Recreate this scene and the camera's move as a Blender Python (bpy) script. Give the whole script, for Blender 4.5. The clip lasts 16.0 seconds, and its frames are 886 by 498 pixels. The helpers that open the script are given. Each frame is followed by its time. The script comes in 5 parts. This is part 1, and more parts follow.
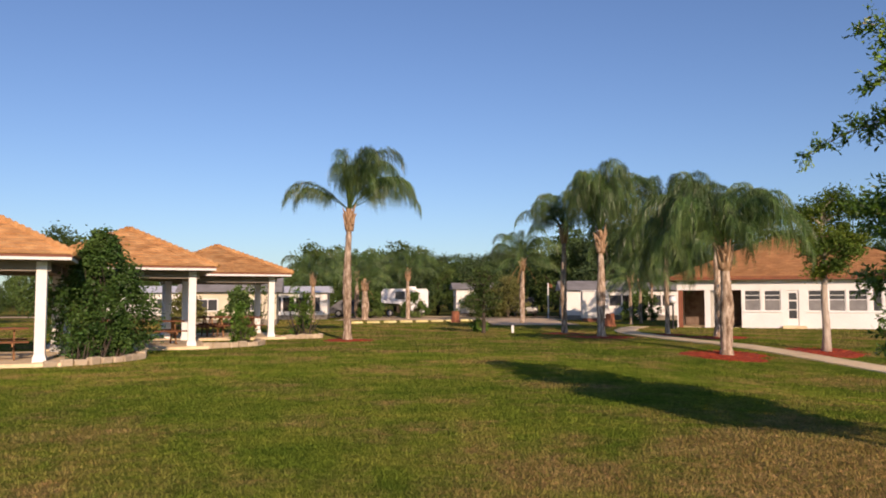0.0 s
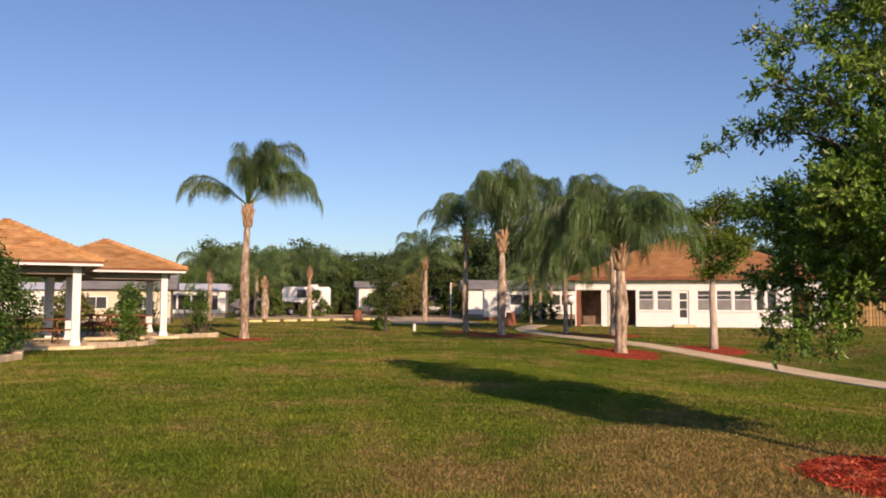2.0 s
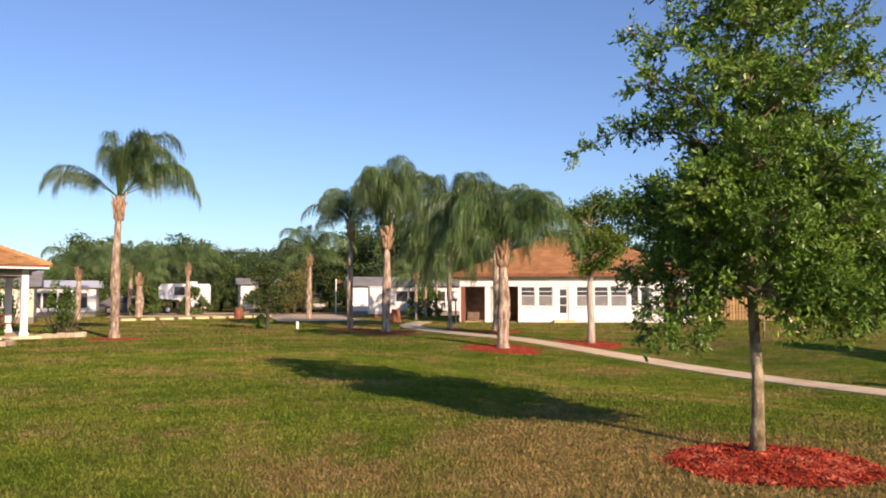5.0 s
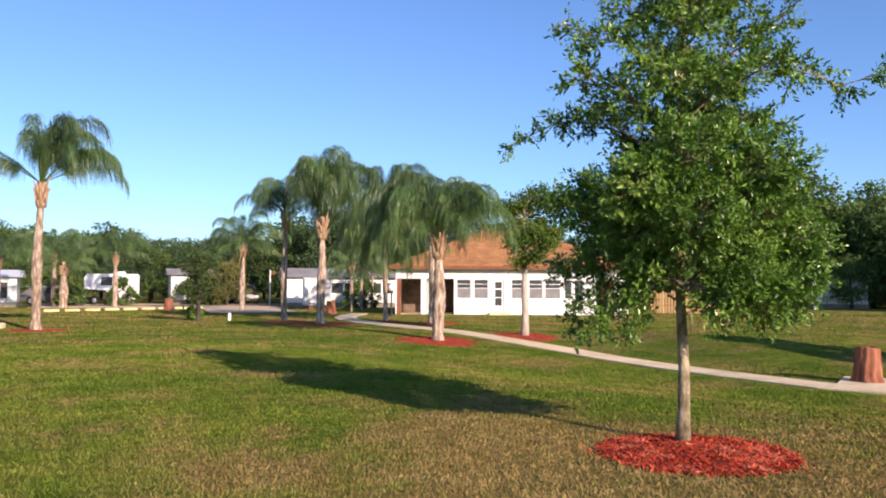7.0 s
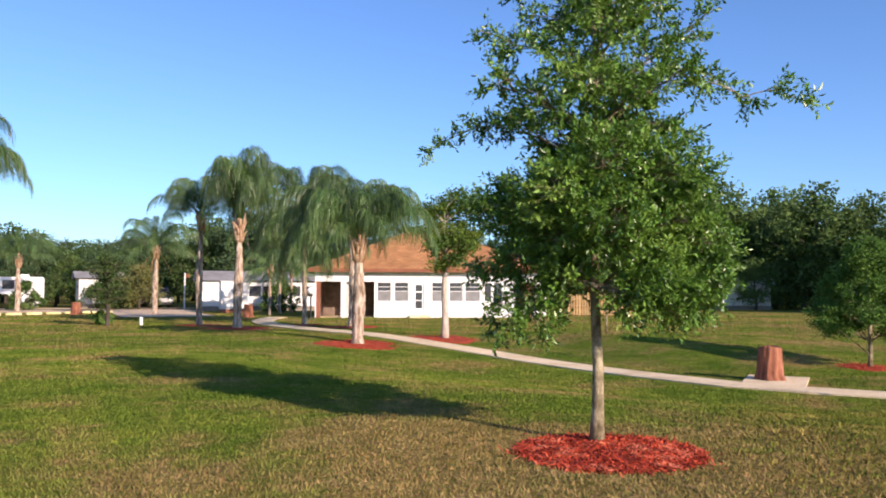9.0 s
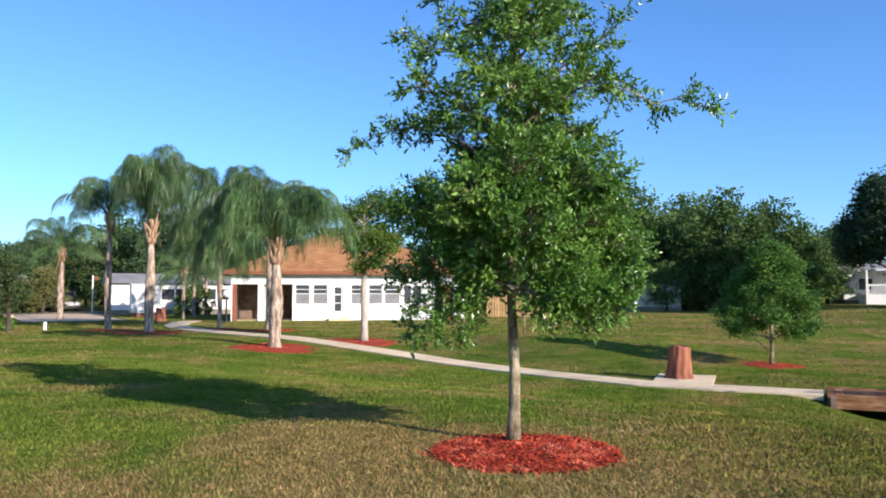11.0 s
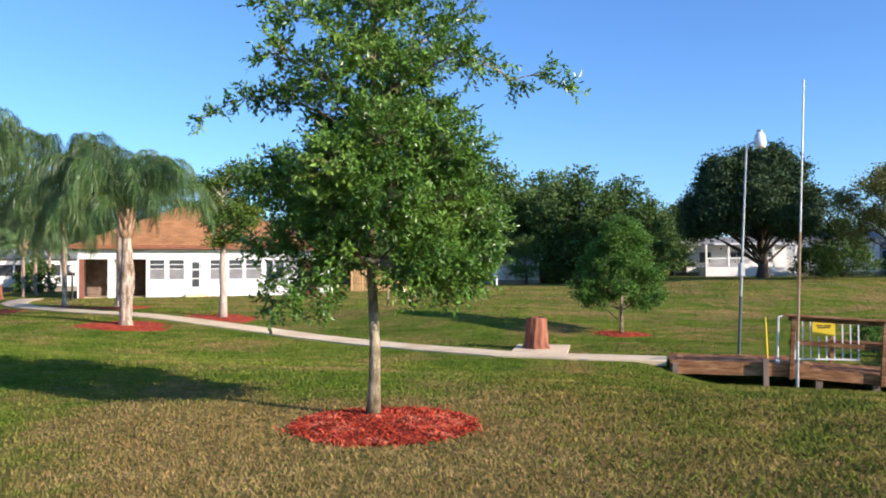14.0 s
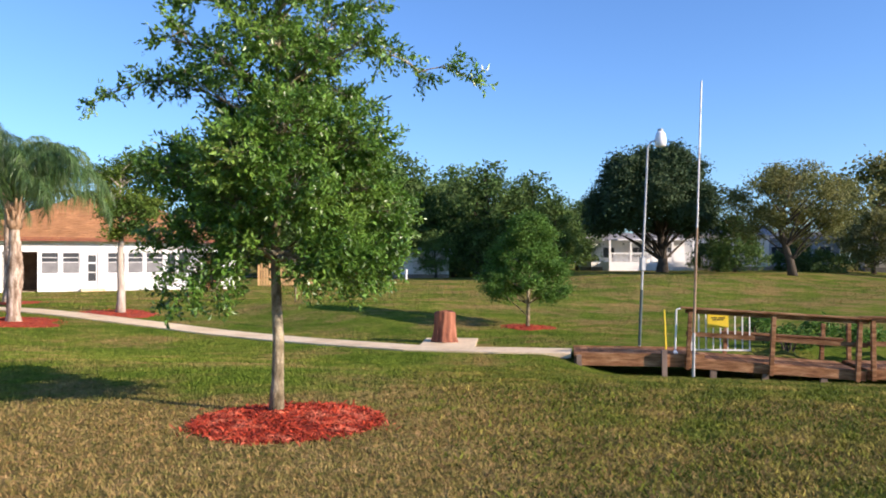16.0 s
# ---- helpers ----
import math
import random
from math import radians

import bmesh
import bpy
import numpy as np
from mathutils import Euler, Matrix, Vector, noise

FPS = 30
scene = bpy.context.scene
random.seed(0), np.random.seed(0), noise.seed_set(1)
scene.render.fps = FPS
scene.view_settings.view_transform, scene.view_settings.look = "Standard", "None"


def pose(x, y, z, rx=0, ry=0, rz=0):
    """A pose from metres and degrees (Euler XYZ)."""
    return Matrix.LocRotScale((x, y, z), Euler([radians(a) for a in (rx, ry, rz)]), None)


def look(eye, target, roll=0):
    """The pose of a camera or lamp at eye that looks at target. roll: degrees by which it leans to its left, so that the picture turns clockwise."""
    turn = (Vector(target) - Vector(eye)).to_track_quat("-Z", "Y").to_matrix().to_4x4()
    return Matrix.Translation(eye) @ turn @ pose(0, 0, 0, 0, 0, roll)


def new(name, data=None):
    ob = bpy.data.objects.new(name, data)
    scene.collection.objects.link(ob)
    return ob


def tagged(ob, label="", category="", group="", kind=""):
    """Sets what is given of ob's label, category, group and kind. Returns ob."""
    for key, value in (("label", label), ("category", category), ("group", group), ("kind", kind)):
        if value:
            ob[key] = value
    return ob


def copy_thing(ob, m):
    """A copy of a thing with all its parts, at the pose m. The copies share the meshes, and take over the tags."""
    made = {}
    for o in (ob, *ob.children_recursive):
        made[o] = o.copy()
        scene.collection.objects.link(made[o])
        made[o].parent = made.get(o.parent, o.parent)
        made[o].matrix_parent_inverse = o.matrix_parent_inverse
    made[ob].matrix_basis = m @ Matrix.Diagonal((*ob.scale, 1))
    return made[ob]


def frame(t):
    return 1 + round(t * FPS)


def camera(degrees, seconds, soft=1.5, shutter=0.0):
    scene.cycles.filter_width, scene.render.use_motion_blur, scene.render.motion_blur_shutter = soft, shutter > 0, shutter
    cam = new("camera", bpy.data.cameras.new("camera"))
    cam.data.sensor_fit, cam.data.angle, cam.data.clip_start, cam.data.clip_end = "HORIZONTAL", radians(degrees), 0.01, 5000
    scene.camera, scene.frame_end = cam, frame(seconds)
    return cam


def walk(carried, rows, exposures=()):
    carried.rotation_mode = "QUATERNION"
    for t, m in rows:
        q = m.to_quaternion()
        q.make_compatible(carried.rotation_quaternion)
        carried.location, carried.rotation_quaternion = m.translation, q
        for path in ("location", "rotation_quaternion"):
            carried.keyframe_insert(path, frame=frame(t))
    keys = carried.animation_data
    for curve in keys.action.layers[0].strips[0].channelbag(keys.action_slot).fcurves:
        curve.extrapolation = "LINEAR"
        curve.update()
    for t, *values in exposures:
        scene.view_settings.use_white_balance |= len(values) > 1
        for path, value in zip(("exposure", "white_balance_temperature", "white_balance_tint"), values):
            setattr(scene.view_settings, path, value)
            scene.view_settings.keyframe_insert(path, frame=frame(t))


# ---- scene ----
cam = camera(58.5, 16.0, soft=1.9)
# seconds, place of the eye in metres, degrees turned to the right, looked up, leaned
ROWS = [
    (0, 0.000, -0.000, 1.500, 0.00, 3.70, 0.06),
    (0.5, 0.030, 0.061, 1.501, 2.39, 3.81, -0.19),
    (1, 0.056, 0.114, 1.497, 3.93, 3.61, -0.30),
    (1.5, 0.076, 0.160, 1.492, 5.34, 3.65, -0.27),
    (2, 0.095, 0.196, 1.490, 6.92, 3.62, -0.18),
    (2.5, 0.114, 0.233, 1.487, 8.32, 3.70, -0.27),
    (3, 0.131, 0.271, 1.483, 10.36, 3.90, -0.49),
    (3.5, 0.153, 0.298, 1.481, 11.68, 3.73, -0.53),
    (4, 0.174, 0.315, 1.479, 13.11, 3.76, -0.17),
    (6.5, 0.237, 0.378, 1.471, 18.12, 2.75, -0.36),
    (7, 0.250, 0.387, 1.472, 19.69, 2.86, -0.32),
    (7.5, 0.265, 0.387, 1.473, 20.85, 3.27, -0.35),
    (8, 0.273, 0.391, 1.472, 22.56, 3.08, -0.28),
    (8.5, 0.274, 0.395, 1.470, 24.22, 2.96, -0.39),
    (9, 0.273, 0.393, 1.474, 25.42, 3.09, -0.20),
    (11.5, 0.304, 0.403, 1.472, 32.83, 2.99, 0.07),
    (12, 0.309, 0.410, 1.468, 34.34, 2.61, 0.24),
    (12.5, 0.322, 0.414, 1.469, 35.68, 2.46, 0.34),
    (13, 0.341, 0.421, 1.469, 37.74, 2.20, 0.36),
    (13.5, 0.361, 0.427, 1.467, 39.24, 1.93, 0.50),
    (14, 0.378, 0.425, 1.462, 40.94, 1.40, 0.28),
    (14.5, 0.393, 0.425, 1.461, 42.14, 1.21, 0.49),
    (15, 0.407, 0.430, 1.461, 43.28, 1.34, 0.11),
    (15.5, 0.430, 0.440, 1.455, 44.80, 1.57, -0.09),
    (16, 0.454, 0.456, 1.448, 47.43, 0.97, 0.13),
]
EXPOSURE = [(0.0, -0.08, 7500, 28), (0.5, -0.03, 8200, 30), (1.2, 0.03, 8000, 30), (3.0, 0.03, 7800, 30), (4.2, 0.2, 7700, 30), (6.3, 0.5, 6800, 26), (9.2, 0.6, 6400, 24), (11.3, 0.63, 5800, 16), (13.5, 0.67, 5900, 17), (16.0, 0.72, 6250, 22)]
walk(cam, [(t, pose(x, y, z, 90 + up, 0, -turn) @ pose(0, 0, 0, 0, 0, -lean)) for t, x, y, z, turn, up, lean in ROWS], EXPOSURE)

# ---- world and sun ----
SUN_AZ, SUN_EL = 164.0, 21.0
world = bpy.data.worlds.new("sky")
scene.world = world
world.use_nodes = True
wn = world.node_tree
wn.nodes.clear()
sky = wn.nodes.new("ShaderNodeTexSky")
sky.sky_type = "NISHITA"
sky.sun_disc = False
sky.sun_elevation, sky.sun_rotation = radians(SUN_EL), radians(SUN_AZ)
sky.air_density, sky.dust_density, sky.ozone_density = 1.0, 0.45, 2.9
bg = wn.nodes.new("ShaderNodeBackground")
bg.inputs["Strength"].default_value = 0.12
wout = wn.nodes.new("ShaderNodeOutputWorld")
tint = wn.nodes.new("ShaderNodeVectorMath")
tint.operation = "MULTIPLY"
tint.inputs[1].default_value = (0.65, 0.9, 1.13)
wn.links.new(sky.outputs[0], tint.inputs[0])
wn.links.new(tint.outputs[0], bg.inputs[0])
wn.links.new(bg.outputs[0], wout.inputs[0])

sun = new("sun", bpy.data.lights.new("sun", "SUN"))
sun.data.energy, sun.data.angle, sun.data.color = 5.0, radians(0.5), (1.0, 0.86, 0.66)
sa, se = radians(SUN_AZ), radians(SUN_EL)
sun.matrix_world = look((math.sin(sa) * math.cos(se) * 50, math.cos(sa) * math.cos(se) * 50, math.sin(se) * 50), (0, 0, 0))

# ---- materials ----
def mat(name, colors, scale=6.0, rough=0.8, bump=0.0, bump_scale=40.0, fine=0.0, metal=0.0, detail=6.0, vary=0.0, trans=0.0, island=0.0, spec=0.3, stretch=(1, 1, 1)):
    """A surface whose colour runs through colors by noise of that scale, with a finer grain, bumps and a spread from piece to piece."""
    m = bpy.data.materials.new(name)
    m.use_nodes = True
    nt = m.node_tree
    nd, ln = nt.nodes, nt.links
    b = nd["Principled BSDF"]
    b.inputs["Roughness"].default_value = rough
    b.inputs["Metallic"].default_value = metal
    b.inputs["Specular IOR Level"].default_value = spec
    co = nd.new("ShaderNodeTexCoord")
    mp = nd.new("ShaderNodeMapping")
    mp.inputs["Scale"].default_value = stretch
    ln.new(co.outputs["Object"], mp.inputs[0])
    n = nd.new("ShaderNodeTexNoise")
    n.inputs["Scale"].default_value, n.inputs["Detail"].default_value = scale, detail
    ln.new(mp.outputs[0], n.inputs["Vector"])
    ramp = nd.new("ShaderNodeValToRGB")
    el = ramp.color_ramp.elements
    while len(el) < len(colors):
        el.new(0.5)
    for i, c in enumerate(colors):
        el[i].position = 0.3 + 0.4 * i / max(1, len(colors) - 1)
        el[i].color = (*c, 1)
    ln.new(n.outputs["Fac"], ramp.inputs[0])
    col = ramp.outputs[0]
    if fine:
        n2 = nd.new("ShaderNodeTexNoise")
        n2.inputs["Scale"].default_value, n2.inputs["Detail"].default_value = scale * 11, 4
        ln.new(mp.outputs[0], n2.inputs["Vector"])
        mr = nd.new("ShaderNodeMapRange")
        mr.inputs[1].default_value, mr.inputs[2].default_value = 0.25, 0.75
        mr.inputs[3].default_value, mr.inputs[4].default_value = 1 - fine, 1 + fine
        ln.new(n2.outputs["Fac"], mr.inputs[0])
        mx = nd.new("ShaderNodeVectorMath")
        mx.operation = "SCALE"
        ln.new(col, mx.inputs[0])
        ln.new(mr.outputs[0], mx.inputs["Scale"])
        col = mx.outputs[0]
    for amount, kind, socket in ((vary, "ShaderNodeObjectInfo", "Random"), (island, "ShaderNodeNewGeometry", "Random Per Island")):
        if amount:
            oi = nd.new(kind)
            mr = nd.new("ShaderNodeMapRange")
            mr.inputs[3].default_value, mr.inputs[4].default_value = 1 - amount, 1 + amount
            ln.new(oi.outputs[socket], mr.inputs[0])
            mx = nd.new("ShaderNodeVectorMath")
            mx.operation = "SCALE"
            ln.new(col, mx.inputs[0])
            ln.new(mr.outputs[0], mx.inputs["Scale"])
            col = mx.outputs[0]
    ln.new(col, b.inputs["Base Color"])
    if bump:
        n3 = nd.new("ShaderNodeTexNoise")
        n3.inputs["Scale"].default_value, n3.inputs["Detail"].default_value = bump_scale, 5
        ln.new(mp.outputs[0], n3.inputs["Vector"])
        bp = nd.new("ShaderNodeBump")
        bp.inputs["Strength"].default_value, bp.inputs["Distance"].default_value = bump, 0.02
        ln.new(n3.outputs["Fac"], bp.inputs["Height"])
        ln.new(bp.outputs[0], b.inputs["Normal"])
    if trans:
        tr = nd.new("ShaderNodeBsdfTranslucent")
        ln.new(col, tr.inputs[0])
        ms = nd.new("ShaderNodeMixShader")
        ms.inputs[0].default_value = trans
        ln.new(b.outputs[0], ms.inputs[1])
        ln.new(tr.outputs[0], ms.inputs[2])
        ln.new(ms.outputs[0], nd["Material Output"].inputs[0])
    return m


def lawn_material(name="lawn", island=0.0, lift=1.0):
    """Mown grass: green and straw-coloured patches, short fine grain, worn dry spots."""
    m = bpy.data.materials.new(name)
    m.use_nodes = True
    nt = m.node_tree
    nd, ln = nt.nodes, nt.links
    b = nd["Principled BSDF"]
    b.inputs["Roughness"].default_value = 0.95
    b.inputs["Specular IOR Level"].default_value = 0.0
    co = nd.new("ShaderNodeTexCoord")

    def noise_at(scale, detail=5.0, rough=0.6):
        n = nd.new("ShaderNodeTexNoise")
        n.inputs["Scale"].default_value, n.inputs["Detail"].default_value, n.inputs["Roughness"].default_value = scale, detail, rough
        ln.new(co.outputs["Object"], n.inputs["Vector"])
        return n.outputs["Fac"]

    def ramp(fac, stops):
        r = nd.new("ShaderNodeValToRGB")
        el = r.color_ramp.elements
        while len(el) < len(stops):
            el.new(0.5)
        for e, (p, c) in zip(el, stops):
            e.position, e.color = p, (*c, 1)
        ln.new(fac, r.inputs[0])
        return r.outputs[0]

    def mix(fac, a, c, kind="MIX"):
        x = nd.new("ShaderNodeMix")
        x.data_type, x.blend_type = "RGBA", kind
        if isinstance(fac, float):
            x.inputs[0].default_value = fac
        else:
            ln.new(fac, x.inputs[0])
        ln.new(a, x.inputs[6])
        ln.new(c, x.inputs[7])
        return x.outputs[2]

    green = ramp(noise_at(0.9), [(0.3, LAWN[0]), (0.5, LAWN[1]), (0.7, LAWN[2])])
    straw = ramp(noise_at(2.3), [(0.3, STRAW[0]), (0.7, STRAW[1])])
    # drier towards the bank by the oak: a broad drift with its own uneven shape
    dist = nd.new("ShaderNodeVectorMath")
    dist.operation = "DISTANCE"
    dist.inputs[1].default_value = (4.5, 5.0, 0)
    ln.new(co.outputs["Object"], dist.inputs[0])
    near = nd.new("ShaderNodeMapRange")
    near.inputs[1].default_value, near.inputs[2].default_value, near.inputs[3].default_value, near.inputs[4].default_value = 1.2, 6.0, 0.26, -0.02
    ln.new(dist.outputs["Value"], near.inputs[0])
    blend = nd.new("ShaderNodeMapRange")
    blend.inputs[3].default_value, blend.inputs[4].default_value = -0.22, 0.22
    ln.new(noise_at(1.7, 6.0, 0.65), blend.inputs[0])
    wide = nd.new("ShaderNodeMath")
    ln.new(noise_at(0.4, 5.0, 0.6), wide.inputs[0])
    ln.new(blend.outputs[0], wide.inputs[1])
    add = nd.new("ShaderNodeMath")
    ln.new(wide.outputs[0], add.inputs[0])
    ln.new(near.outputs[0], add.inputs[1])
    far = nd.new("ShaderNodeMapRange")
    far.inputs[1].default_value, far.inputs[2].default_value, far.inputs[3].default_value, far.inputs[4].default_value = 14.0, 34.0, 0.0, 0.085
    ln.new(dist.outputs["Value"], far.inputs[0])
    add2 = nd.new("ShaderNodeMath")
    ln.new(add.outputs[0], add2.inputs[0])
    ln.new(far.outputs[0], add2.inputs[1])
    patch = ramp(add2.outputs[0], [(0.46, (0, 0, 0)), (0.54, (0.35, 0.35, 0.35)), (0.64, (1, 1, 1))])
    speck = ramp(noise_at(14.0, 6.0, 0.7), [(0.34, (0.3, 0.3, 0.3)), (0.6, (1, 1, 1))])
    both = mix(1.0, patch, speck, "MULTIPLY")
    col = mix(both, green, straw)
    grain = ramp(noise_at(60.0, 3.0), [(0.3, (0.78, 0.78, 0.78)), (0.7, (1.14, 1.14, 1.14))])
    col = mix(1.0, col, grain, "MULTIPLY")
    tuft = ramp(noise_at(7.0, 7.0, 0.7), [(0.32, (0.58, 0.65, 0.58)), (0.62, (1.18, 1.16, 1.12))])
    broad = ramp(noise_at(0.16, 4.0), [(0.35, (0.82, 0.9, 0.85)), (0.65, (1.12, 1.06, 1.05))])
    col = mix(1.0, col, broad, "MULTIPLY")
    col = mix(1.0, col, tuft, "MULTIPLY")
    if island:
        gi = nd.new("ShaderNodeNewGeometry")
        mr = nd.new("ShaderNodeMapRange")
        mr.inputs[3].default_value, mr.inputs[4].default_value = lift * (1 - island), lift * (1 + island)
        ln.new(gi.outputs["Random Per Island"], mr.inputs[0])
        sc = nd.new("ShaderNodeVectorMath")
        sc.operation = "SCALE"
        ln.new(col, sc.inputs[0])
        ln.new(mr.outputs[0], sc.inputs["Scale"])
        ln.new(sc.outputs[0], b.inputs["Base Color"])
        return m
    ln.new(col, b.inputs["Base Color"])
    bp = nd.new("ShaderNodeBump")
    bp.inputs["Strength"].default_value, bp.inputs["Distance"].default_value = 0.9, 0.06
    ln.new(noise_at(22.0, 8.0, 0.7), bp.inputs["Height"])
    ln.new(bp.outputs[0], b.inputs["Normal"])
    return m


LAWN = [(0.085, 0.138, 0.02), (0.138, 0.184, 0.028), (0.216, 0.226, 0.045)]
STRAW = [(0.25, 0.155, 0.064), (0.4, 0.265, 0.12)]
M = {}
M["lawn"] = lawn_material()
M["blade"] = lawn_material("grass_blade", 0.26, 1.0)
M["mulch"] = mat("red_mulch", [(0.22, 0.024, 0.008), (0.34, 0.046, 0.014), (0.43, 0.08, 0.028)], scale=9, rough=0.9, bump=1.0, bump_scale=25, fine=0.4)
M["chip"] = mat("mulch_chip", [(0.2, 0.022, 0.009), (0.38, 0.042, 0.014), (0.6, 0.17, 0.09)], scale=5, rough=0.85, island=0.6)
M["concrete"] = mat("pale_concrete", [(0.61, 0.45, 0.26), (0.74, 0.57, 0.35), (0.81, 0.64, 0.41)], scale=1.2, rough=0.9, bump=0.3, fine=0.15, vary=0.07)
M["asphalt"] = mat("sunbleached_asphalt", [(0.58, 0.43, 0.28), (0.7, 0.53, 0.36)], scale=0.4, rough=1.0, bump=0.3, fine=0.15, spec=0.05)
M["white"] = mat("white_paint", [(0.74, 0.73, 0.7), (0.82, 0.81, 0.79)], scale=1.5, rough=0.6, bump=0.1, fine=0.04)
M["block"] = mat("white_block", [(0.74, 0.73, 0.71), (0.8, 0.79, 0.78)], scale=0.9, rough=0.75, bump=0.15, bump_scale=60, fine=0.04)
M["shingle"] = mat("orange_shingle", [(0.4, 0.19, 0.07), (0.52, 0.27, 0.11), (0.6, 0.34, 0.15)], scale=2.5, rough=0.9, bump=0.4, fine=0.2, vary=0.2, island=0.18)
M["shingle_dark"] = mat("brown_shingle", [(0.32, 0.15, 0.06), (0.45, 0.22, 0.09)], scale=1.5, rough=0.9, bump=0.4, fine=0.15, island=0.15)
M["trim"] = mat("brown_trim", [(0.2, 0.07, 0.04), (0.28, 0.1, 0.055)], scale=3, rough=0.6)
M["soffit"] = mat("soffit", [(0.2, 0.17, 0.135), (0.29, 0.25, 0.2)], scale=2, rough=0.8)
# near-black colour that stands in for the shade inside openings
M["dark"] = mat("inside_darkness", [(0.02, 0.017, 0.014), (0.035, 0.03, 0.025)], scale=2, rough=0.9)
M["wood"] = mat("weathered_brown_wood", [(0.13, 0.058, 0.027), (0.25, 0.12, 0.056), (0.4, 0.225, 0.115)], scale=3, rough=0.9, bump=0.5, fine=0.35, stretch=(1, 1, 6), vary=0.32, spec=0.12)
M["greywood"] = mat("grey_brown_wood", [(0.15, 0.1, 0.075), (0.24, 0.17, 0.13), (0.3, 0.22, 0.17)], scale=3, rough=0.9, bump=0.4, fine=0.25, vary=0.18)
M["redwood"] = mat("red_stained_wood", [(0.13, 0.05, 0.022), (0.21, 0.085, 0.036)], scale=4, rough=0.7, fine=0.2, vary=0.15)
M["fence"] = mat("tan_fence_wood", [(0.4, 0.24, 0.1), (0.52, 0.34, 0.16)], scale=3, rough=0.9, fine=0.2, vary=0.2)
M["stone"] = mat("tan_edging_stone", [(0.42, 0.33, 0.22), (0.56, 0.45, 0.32)], scale=5, rough=0.9, bump=0.5, fine=0.2, vary=0.16)
M["palm_trunk"] = mat("palm_trunk", [(0.13, 0.08, 0.05), (0.34, 0.25, 0.18), (0.64, 0.52, 0.41)], scale=4.2, rough=0.95, bump=1.0, bump_scale=14, fine=0.5, stretch=(3.2, 3.2, 0.7), vary=0.2, spec=0.1)
M["boot"] = mat("palm_boots", [(0.24, 0.14, 0.08), (0.42, 0.26, 0.15), (0.55, 0.4, 0.28)], scale=5, rough=0.85, bump=0.6, fine=0.25, stretch=(3, 3, 0.6))
M["frond"] = mat("palm_leaf", [(0.048, 0.105, 0.03), (0.09, 0.16, 0.044), (0.16, 0.225, 0.075)], scale=1.5, rough=0.36, trans=0.28, vary=0.35, island=0.5, spec=0.45)
M["frond_dry"] = mat("dry_palm_leaf", [(0.22, 0.13, 0.05), (0.33, 0.2, 0.09)], scale=2, rough=0.8, trans=0.2, vary=0.2)
M["bark"] = mat("grey_bark", [(0.09, 0.07, 0.035), (0.25, 0.2, 0.12), (0.5, 0.43, 0.29)], scale=11, rough=0.95, bump=1.0, bump_scale=30, fine=0.4, stretch=(1, 1, 0.55))
M["darkbark"] = mat("dark_bark", [(0.05, 0.04, 0.03), (0.1, 0.08, 0.06)], scale=5, rough=0.95, bump=0.8, fine=0.3, stretch=(1, 1, 0.35))
M["oak_leaf"] = mat("oak_leaf", [(0.055, 0.128, 0.016), (0.115, 0.228, 0.03), (0.225, 0.355, 0.06)], scale=1.6, rough=0.34, trans=0.26, island=0.45, spec=0.55)
M["leaf_b"] = mat("deep_green_leaf", [(0.055, 0.13, 0.018), (0.09, 0.185, 0.028), (0.14, 0.25, 0.044)], scale=1.2, rough=0.55, trans=0.25, island=0.38, spec=0.2)
M["shrub_leaf"] = mat("shrub_leaf", [(0.025, 0.065, 0.013), (0.045, 0.1, 0.02), (0.085, 0.15, 0.034)], scale=1.6, rough=0.5, trans=0.12, island=0.4, spec=0.25)
M["weed"] = mat("weedy_grass", [(0.06, 0.09, 0.009), (0.13, 0.15, 0.016), (0.33, 0.25, 0.06)], scale=1.6, rough=0.7, trans=0.15, island=0.55, spec=0.15, fine=0.5)
M["myrtle_leaf"] = mat("two_toned_leaf", [(0.04, 0.09, 0.018), (0.1, 0.17, 0.028), (0.24, 0.3, 0.04)], scale=0.9, rough=0.55, trans=0.3, island=0.35, spec=0.2)
M["pale_bark"] = mat("smooth_pale_bark", [(0.3, 0.24, 0.19), (0.45, 0.37, 0.3), (0.55, 0.47, 0.39)], scale=6, rough=0.8, bump=0.5, fine=0.2, stretch=(2, 2, 0.5))
M["far_leaf"] = mat("woodland_leaf", [(0.05, 0.1, 0.022), (0.085, 0.145, 0.034), (0.135, 0.19, 0.052)], scale=0.35, rough=0.7, trans=0.28, vary=0.3, island=0.4)
M["dark_leaf"] = mat("dark_oak_leaf", [(0.035, 0.07, 0.026), (0.05, 0.09, 0.033), (0.075, 0.115, 0.042)], scale=0.4, rough=0.7, trans=0.15, vary=0.2, island=0.35)
M["olive_leaf"] = mat("olive_leaf", [(0.11, 0.12, 0.034), (0.155, 0.16, 0.046), (0.21, 0.2, 0.075)], scale=0.5, rough=0.7, trans=0.25, vary=0.2, island=0.4)
M["log"] = mat("red_log_bark", [(0.14, 0.05, 0.03), (0.26, 0.095, 0.05), (0.36, 0.15, 0.085)], scale=6, rough=0.85, bump=0.8, bump_scale=14, fine=0.25, stretch=(1, 1, 0.3))
M["metal"] = mat("galvanised_steel", [(0.32, 0.32, 0.32), (0.5, 0.5, 0.49)], scale=6, rough=0.5, metal=0.7)
